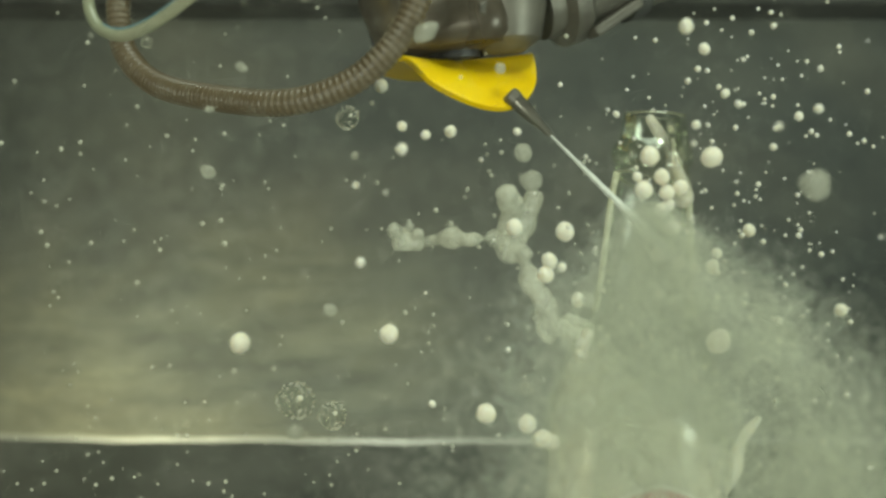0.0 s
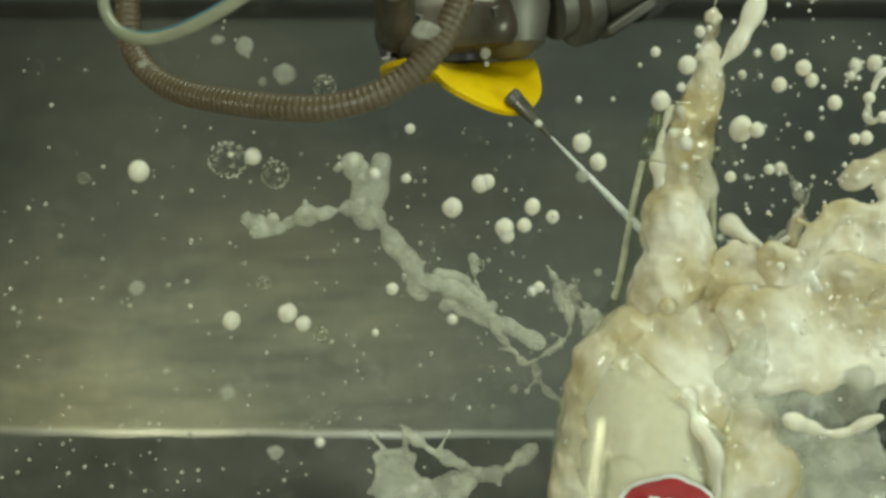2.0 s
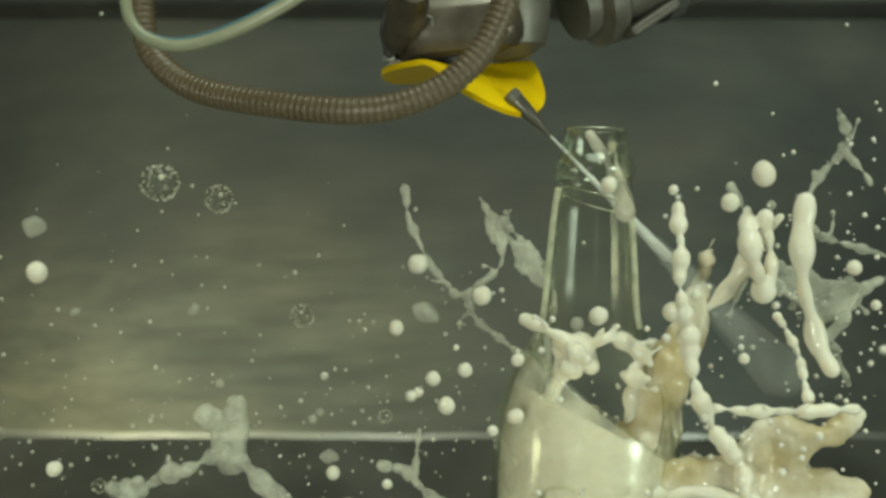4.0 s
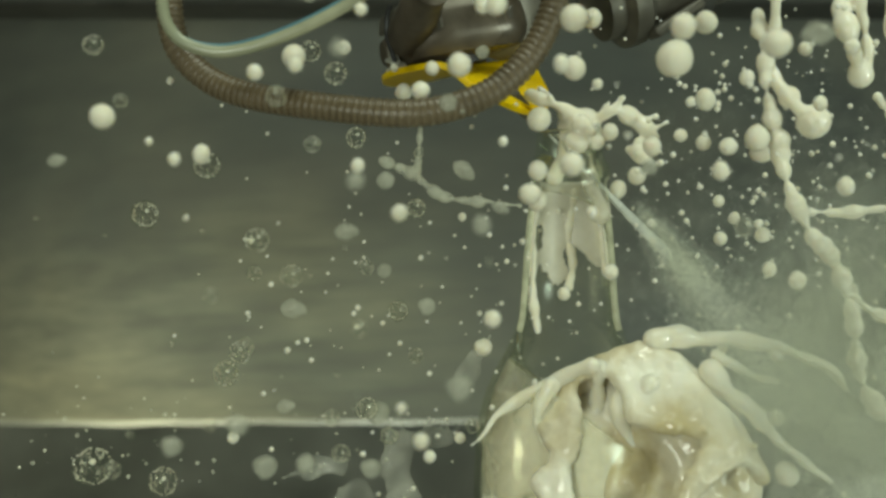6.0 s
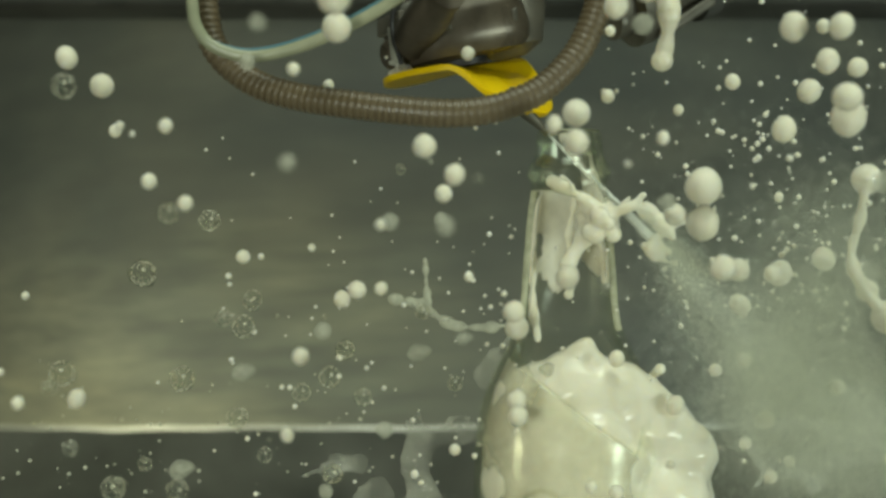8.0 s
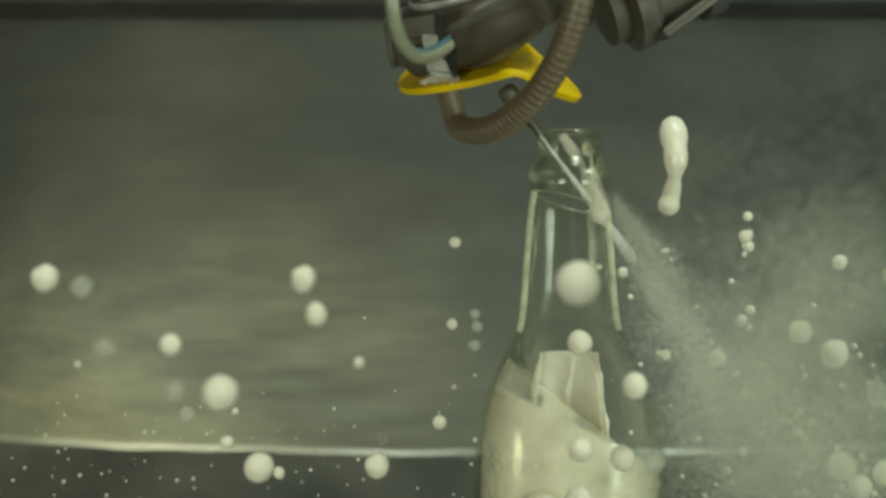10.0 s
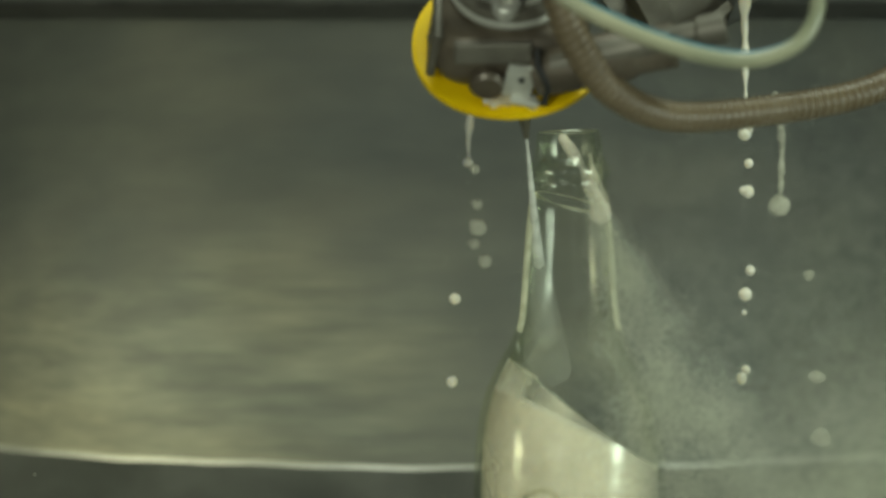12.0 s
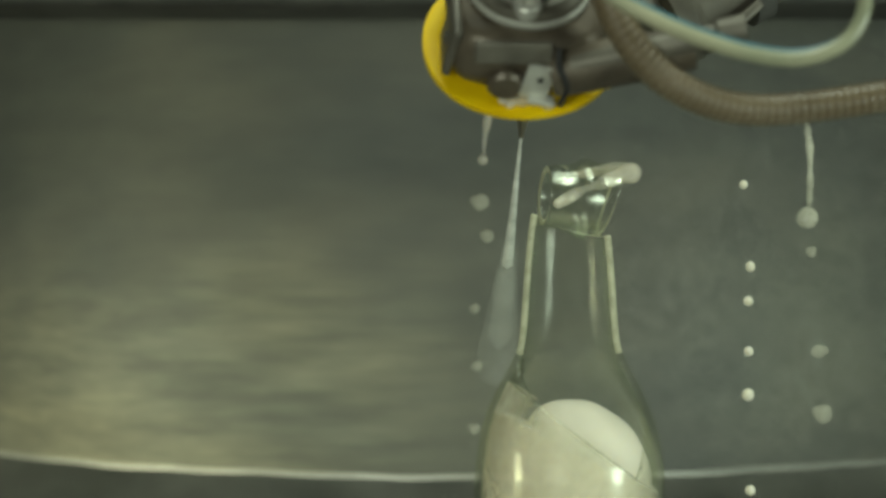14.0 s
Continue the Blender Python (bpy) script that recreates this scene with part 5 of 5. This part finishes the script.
def motions():
    # steel sheet: lower edge height and tilt
    rows = []
    for t, v, tilt, lean in ((0, 782, 8, 0.2), (0.5, 774, 8, 0.1), (1, 771, 8, 0.2), (1.5, 767, 8, 0.2), (2, 769, 8, 0.2), (2.5, 772, 8, 0.2), (3, 773, 8, 0.1), (5.5, 765, 8, 0.0), (6.5, 727, 8, -0.6),
                             (7.5, 722, 8, -0.7), (8, 757, 8, -0.2), (8.5, 768, 8, 0.3), (9, 776, 7, 0.3), (11.5, 828, 3.5, 0.4), (12.5, 829, 3, 0.3), (14, 845, 2, 0.3)):
        p = spot(800, v, WALL_Y)
        rows.append((t, pose(p.x, p.y, p.z, -tilt, lean, 0)))
    walk(wall, rows)
    # bottle: rocks over while it is struck, then stands
    rows = [(t, pose(AXIS_X + du * Q, 0, lift, 0, lean, 0)) for t, du, lean, lift in
            ((0, 95, 3.0, 0.008), (1, 95, 4.5, 0.013), (1.5, 95, 5.5, 0.014), (2, 90, 6.0, 0.013), (2.5, 72, 6.0, 0.009), (3, 50, 5.6, 0.004), (3.2, 42, 5.0, 0.003), (4.2, 14, 0.8, 0.001), (5.2, 0, 0.0, 0.0), (12.4, 0, 0.0, 0.0), (13.0, 0, 0.0, -0.0025), (13.5, 0, 0.0, -0.0060), (14, 0, 0.0, -0.0100))]
    ride((the_bottle, milk_fill, milk_film), rows)
    mouth_home = [(t, m @ Matrix.Translation((0, 0, 0.25))) for t, m in rows if t < 11]
    walk(the_mouth, mouth_home + [(t, pose(AXIS_X + du * Q, dy, 0.25 - dv * Q, rx, ry, rz)) for t, du, dv, dy, rx, ry, rz in (
        (11.5, 0, 0, 0, 0, 0, 0), (12.0, 0, 0, 0, 2, -1, 0), (12.5, -6, -9, 0.003, 12, -10, 3), (13.0, 14, -13, 0.006, 14, -36, 4), (13.5, 29, 3, 0.010, 12, -60, 2), (14.0, 37, 39, 0.014, 8, -86, 0))])
    wave = spot(1040, 800, 0.012)
    walk(the_wave, [(t, pose(wave.x, wave.y, wave.z - dv * Q, 0, lean, 0)) for t, dv, lean in ((0, 200, 0), (11.3, 200, 0), (12.5, 150, 10), (13, 104, 14), (13.5, 60, 16), (14, 20, 18))])
    # head, nozzle, jet
    rows = []
    for t, u, v, y, rx, rz in ((0, 806, 112, 0.03, 6, -96), (1, 810, 116, 0.03, 6, -92), (2, 812, 118, 0.03, 6, -88), (3, 814, 120, 0.03, 6, -84), (5.5, 816, 120, 0.02, 10, -74), (7.5, 818, 122, 0.02, 12, -66),
                               (9.2, 822, 124, 0.015, 14, -60), (10.2, 860, 100, -0.03, 34, -30), (11.3, 890, 78, -0.08, 54, -4), (12, 902, 80, -0.08, 56, -2), (12.5, 912, 80, -0.08, 56, 0), (14, 920, 80, -0.08, 56, 3)):
        p = spot(u, v, y)
        rows.append((t, pose(p.x, p.y, p.z, rx, 0, rz)))
    walk(the_head, rows)
    rows = []
    for t, u, v, y, c, tilt in ((0, 975, 240, 0.0, -90, 45), (3, 975, 242, 0.0, -88, 44), (5.5, 972, 238, 0.0, -86, 45), (9.2, 968, 238, -0.004, -80, 46), (10.2, 952, 240, -0.02, -48, 45), (11.3, 940, 245, -0.03, -22, 45),
                                (12, 932, 244, -0.034, -10, 45), (12.5, 928, 245, -0.034, -5, 45), (14, 922, 243, -0.034, 3, 45)):
        p = spot(u, v, y)
        rows.append((t, pose(p.x, p.y, p.z, tilt, 0, c)))
    ride((the_nozzle, the_jet), rows)
    # hose and tube swing round in front of the head
    rows = []
    for t, u, v, rz, ry in ((0, 748, -44, -24, 2), (1.5, 802, -36, -19, 1.5), (3, 856, -30, -14, 1), (5.5, 965, -24, -4, 0.5), (6.5, 1003, -22, -2, 0), (7.5, 1040, -22, 0, 0), (9.2, 1095, -20, 1, -0.5), (9.7, 1060, -30, -42, 0),
                            (10.2, 1005, -45, -82, 0), (10.75, 930, -65, -116, 0), (11.3, 878, -84, -150, 0), (11.5, 900, -86, -152, 0), (12.0, 975, -90, -156, 0), (12.5, 1026, -92, -159, 0), (13, 1040, -92, -166, 0), (14, 1056, -92, -176, 0)):
        p = spot(u, v, -0.05 - 0.085 * min(1.0, max(0.0, (t - 9.2) / 2.1)))
        rows.append((t, pose(p.x, p.y, p.z, 0, ry, rz)))
    walk(the_hose, rows)
    rows = []
    for t, u, v, rz in ((0, 225, 62, -35), (1.5, 262, 66, -25), (3, 290, 76, -15), (5.5, 378, 88, -5), (6.5, 410, 96, 0), (7.5, 442, 101, 0), (9.2, 492, 96, 0), (9.9, 700, 100, 60), (10.6, 950, 104, 120), (11.3, 1225, 109, 180), (11.5, 1260, 109, 180),
                        (12.0, 1320, 108, 180), (12.5, 1372, 106, 180), (13, 1388, 105, 180), (14, 1404, 105, 180)):
        p = spot(u, v, -0.055 - 0.095 * min(1.0, max(0.0, (t - 9.2) / 2.1)))
        rows.append((t, pose(p.x, p.y, p.z, 0, 3 * min(1.0, max(0.0, (t - 9.2) / 2.1)), rz)))
    walk(the_tube, rows)
    rows = []
    for t, u, v, y, ry, rz in ((0, 1010, -10, 0.05, -20, 20), (3, 1050, -10, 0.05, -20, 20), (5.5, 1110, -8, 0.05, -20, 16), (9.2, 1140, -16, 0.04, -20, 10), (11.3, 1120, 20, 0.0, -28, 0), (12.5, 1190, 18, 0.0, -28, 0), (14, 1210, 16, 0.0, -28, 0)):
        p = spot(u, v, y)
        rows.append((t, pose(p.x, p.y, p.z, 0, ry, rz)))
    walk(the_arm, rows)
    # first burst
    go(made["pour"], [(0, 10, 460, 0), (0.5, 5, 10, 0), (1.5, 5, 0, 0), (2, 0, 0, 0), (2.5, -15, 10, -2), (3, -36, 24, -3), (3.2, -48, 30, -3), (4.2, -90, 420, -4), (5.2, -90, 900, -4)])
    go(made["fountain"], [(0, -40, 800, 0), (0.5, 0, 140, 0), (1, 30, 10, 2), (1.5, 26, -50, 2), (2, 0, 0, 0), (2.5, -34, 26, 2), (3, -68, 60, 6), (3.2, -72, 40, 8), (4, -60, 420, 8), (5.2, -60, 1300, 8)])
    go(made["net"], [(0, -90, 800, 0), (0.5, -60, 120, 0), (1, 0, 0, 0), (1.5, 190, -50, 4), (2, 420, -60, 8), (2.5, 620, -20, 12), (4, 900, 500, 20), (5.2, 900, 1500, 20)])
    go(made["tongue"], [(0, -160, 760, -8), (0.5, -120, 220, -6), (1, -80, 120, -4), (1.5, -30, 40, 0), (2, 0, 0, 0), (2.5, 70, 20, 4), (3, 170, 70, 8), (4.2, 420, 500, 12), (5.2, 500, 1300, 12)])
    go(made["web"], [(0, -60, 1300, 0), (1.2, -60, 800, 0), (2, -40, 260, 0), (2.5, -20, 60, 0), (3, 0, 0, 0), (3.2, 6, 4, 0), (4.2, 40, 260, 4), (5.2, 70, 1300, 8)])
    go(made["tendril"], [(0, 190, 90, 8), (0.5, 130, 36, 6), (1, 70, 0, 3), (1.5, 0, 0, 0), (2, -70, 30, -3), (2.5, -132, 90, -5), (3, -198, 168, -8), (3.2, -224, 205, -9), (4.2, -340, 600, -14), (5.2, -420, 1300, -16)])
    go(made["low"], [(0, 90, 300, 0), (1, 60, 140, 0), (2, 10, 10, 0), (2.5, 0, 0, 0), (3.2, -40, 10, 0), (4.2, -80, 240, 0), (5.2, -100, 700, 0)])
    go(made["veil"], [(0, 180, 1300, 0), (1.5, 130, 700, 0), (2, 90, 260, 0), (2.5, 36, 46, 0), (3, 0, 0, 0), (3.2, -6, 4, 0), (4.2, -40, 260, 0), (5.2, -60, 1200, 0)])
    go(made["fan"], [(0, 0, 1300, 0), (3.8, 0, 1200, 0), (5.3, 60, 60, -14), (6.5, 60, 20, -14), (9.2, 50, 20, -12), (10.2, 20, 10, -5), (11.3, 0, 0, 0), (12, -6, 10, 0), (12.25, -10, 260, 0), (12.5, -20, 800, 0), (12.9, -20, 1300, 0)])
    go(made["wash"], [(0, 0, 460, 0), (0.5, 0, 0, 0), (1, 24, 150, 2), (1.5, 50, 420, 4), (2.2, 70, 1000, 6)])
    go(made["haze"], [(0, 0, 0, 0), (0.5, 10, 60, 0), (1, 20, 170, 0), (2, 40, 520, 0), (3.2, 60, 1200, 0)])
    go(made["mist0"], [(0, 0, 0, 0), (0.5, 40, 110, 0), (1, 110, 560, 0), (2, 160, 1200, 0), (3, 180, 1500, 0)])
    # second burst
    go(made["crown"], [(0, -10, 1300, 0), (3.2, -10, 900, 0), (4.2, -10, 160, 0), (5, -6, -4, 0), (5.5, 0, 0, 0), (6, 46, 36, 1), (6.5, 106, 96, 3), (7, 140, 190, 4), (7.5, 160, 330, 4), (8, 170, 520, 4), (9.2, 180, 1100, 4)])
    go(made["string"], [(0, -200, 1700, 0), (3.2, -190, 1100, 0), (4.2, -90, 240, 0), (5, -20, -10, 0), (5.5, 0, 0, 0), (6, 44, 70, -4), (6.25, 110, 180, -9), (6.5, 230, 380, -16), (7, 360, 800, -22), (8, 420, 1500, -24)])
    go(made["string2"], [(0, -200, 1700, 0), (3.2, -190, 1100, 0), (4.2, -90, 240, 0), (5, -20, -10, 0), (5.5, 0, 0, 0), (6, 50, 30, -4), (6.5, 130, 50, -8), (7, 230, 110, -14), (8.5, 500, 900, -20), (9.2, 500, 1600, -20)])
    go(made["dumbbell"], [(0, -120, 1700, 30), (4.2, -120, 1200, 30), (5, -90, 300, 16), (5.5, -70, -280, 8), (6, -36, -120, 4), (6.5, 0, 0, 0), (7, 32, 34, 4), (7.5, 58, 92, 8), (8, 100, 200, 10), (9.2, 240, 760, 14), (10.2, 300, 1500, 14)])
    go(made["mouth"], [(0, -20, 900, 0), (3.2, -20, 820, 0), (4.4, -10, 120, 0), (5.3, -6, -26, 0), (5.5, -6, -20, 0), (6.5, 0, 0, 0), (7, 8, 26, 2), (7.5, 16, 66, 4), (8, 26, 150, 6), (8.5, 40, 330, 8), (9.2, 60, 640, 8), (10.2, 60, 1200, 8)])
    go(made["wisp"], [(0, 0, 1300, 0), (3.4, 0, 1000, 0), (4.6, -24, 70, 8), (5.5, -14, -6, 4), (6.5, 0, 0, 0), (7.0, 6, 24, -2), (7.5, 10, 110, -4), (8.5, 14, 560, -6), (9.2, 14, 1200, -6)])
    go(made["neckmilk"], [(0, 0, 760, 0), (3.4, 0, 760, 0), (4.6, 0, 20, 0), (5.5, 0, 0, 0), (7.5, 0, 8, 0), (8.5, 0, 20, 0), (9.2, 0, 34, 0), (10.2, 0, 420, 0), (11, 0, 760, 0)])
    go(made["foam"], [(0, 30, 620, 0), (3.4, 30, 620, 0), (4.6, 0, 60, 0), (5.5, 0, 50, 0), (7, 0, 20, 0), (8, 0, 0, 0), (9.2, -10, 24, 0), (10.2, -10, 300, 0), (11.1, -10, 700, 0)])
    go(made["mist"], [(0, 60, 1300, 0), (4, 60, 1200, 0), (5.2, 30, -40, 0), (6.5, 20, -10, 0), (8, 0, -20, 0), (9.2, -20, 0, 0), (11.5, 20, 30, 0), (12, 40, 200, 0), (12.5, 60, 620, 0), (13.2, 90, 1300, 0)])
    go(made["tank"], [(0, 60, 700, 0), (3.4, 60, 560, 0), (4.7, 10, 20, 0), (5.5, 0, 0, 0), (6.5, 30, 20, 0), (7.5, 50, -10, 0), (8.5, 40, 30, 0), (9.2, 30, 60, 0), (10.3, 20, 500, 0)])
    go(made["torn"], [(0, 60, 1300, 0), (4.2, 60, 900, 0), (5.5, 60, 330, 0), (6.2, 40, 120, 0), (7, 0, 0, 0), (8, 10, 0, 0), (9.2, 20, 10, 0), (10.3, 40, 500, 0), (11, 40, 1200, 0)])
    go(made["drift"], [(0, 60, 1500, 0), (9.2, 60, 1300, 0), (10.4, 50, 300, 0), (11.4, 30, 40, 0), (12.5, 10, 0, 0), (14, -10, 10, 0)])
    go(sprays["a"], [(0, -120, 40, 0), (1.5, 0, 0, 0), (3, 60, 40, 4), (4.2, 120, 420, 6), (5.2, 140, 1500, 6)])
    go(sprays["b"], [(0, 100, -20, 0), (1.5, 0, 0, 0), (3, -80, 90, -4), (4.2, -120, 420, -6), (5.2, -140, 1500, -6)])
    go(sprays["c"], [(0, 40, -60, 0), (1.5, 0, 0, 0), (3, -60, 130, -4), (4.2, -90, 420, -6), (5.2, -100, 1500, -6)])
    go(sprays["d"], [(0, -160, 1700, 0), (3.4, -160, 1200, 0), (4.6, -60, 120, 0), (5.5, -20, 0, 0), (7, 20, 10, 2), (8, 50, 90, 4), (9.2, 90, 260, 6), (10.2, 120, 800, 8), (11.2, 130, 1700, 8)])
    go(sprays["e"], [(0, 160, 1500, 0), (3.4, 160, 1100, 0), (4.6, 40, 120, 0), (5.5, 10, -10, 0), (7, 0, 0, 0), (8, -20, 70, 0), (9.2, -40, 200, 0), (10.2, -60, 700, 0), (11.2, -60, 1500, 0)])
    go(sprays["f"], [(0, 60, 30, 0), (3, 0, 0, 0), (5.5, 40, -10, 0), (9.2, 0, 20, 0), (11.5, 0, 80, 0), (12.5, 0, 400, 0)])
    go(sprays["g"], [(0, 60, 0, 0), (1, 100, 30, 0), (2, 160, 160, 0), (3, 200, 500, 0), (4.2, 200, 1200, 0)])
    # drips
    go(drip_arm, [(0, -20, -420, 0), (6, -14, -330, 0), (7, -12, -130, 0), (7.5, -10, -58, 0), (8, -6, -36, 0), (9.2, 0, 8, 0), (10.2, 6, 400, 0), (11, 6, 1500, 0)])
    go(drip_thread, [(0, 0, -1200, 0), (9.2, 0, -700, 0), (10.4, 0, -120, 0), (11.3, 0, 0, 0), (11.5, 0, 0, 0), (12.5, -8, -205, 0), (13, -8, -290, 0), (14, -4, -420, 0)])
    go(drip_disc, [(0, 10, -700, 0), (9.2, 10, -600, 0), (11.0, -8, 10, 0), (11.5, 0, 0, 0), (12, 10, -60, -4), (12.5, 14, -84, -8), (13, 22, -80, -4), (14, 42, -62, 0)])
    go(drip_hose, [(0, 0, -800, 0), (9.2, 0, -700, 0), (11.3, -30, -230, 0), (11.6, -24, -190, 0), (12.0, -16, -30, 0), (12.5, 0, 0, 0), (13, 10, -6, 0), (14, 26, -12, 0)])
    for flight in FLIGHTS:
        fly(*flight)


motions()
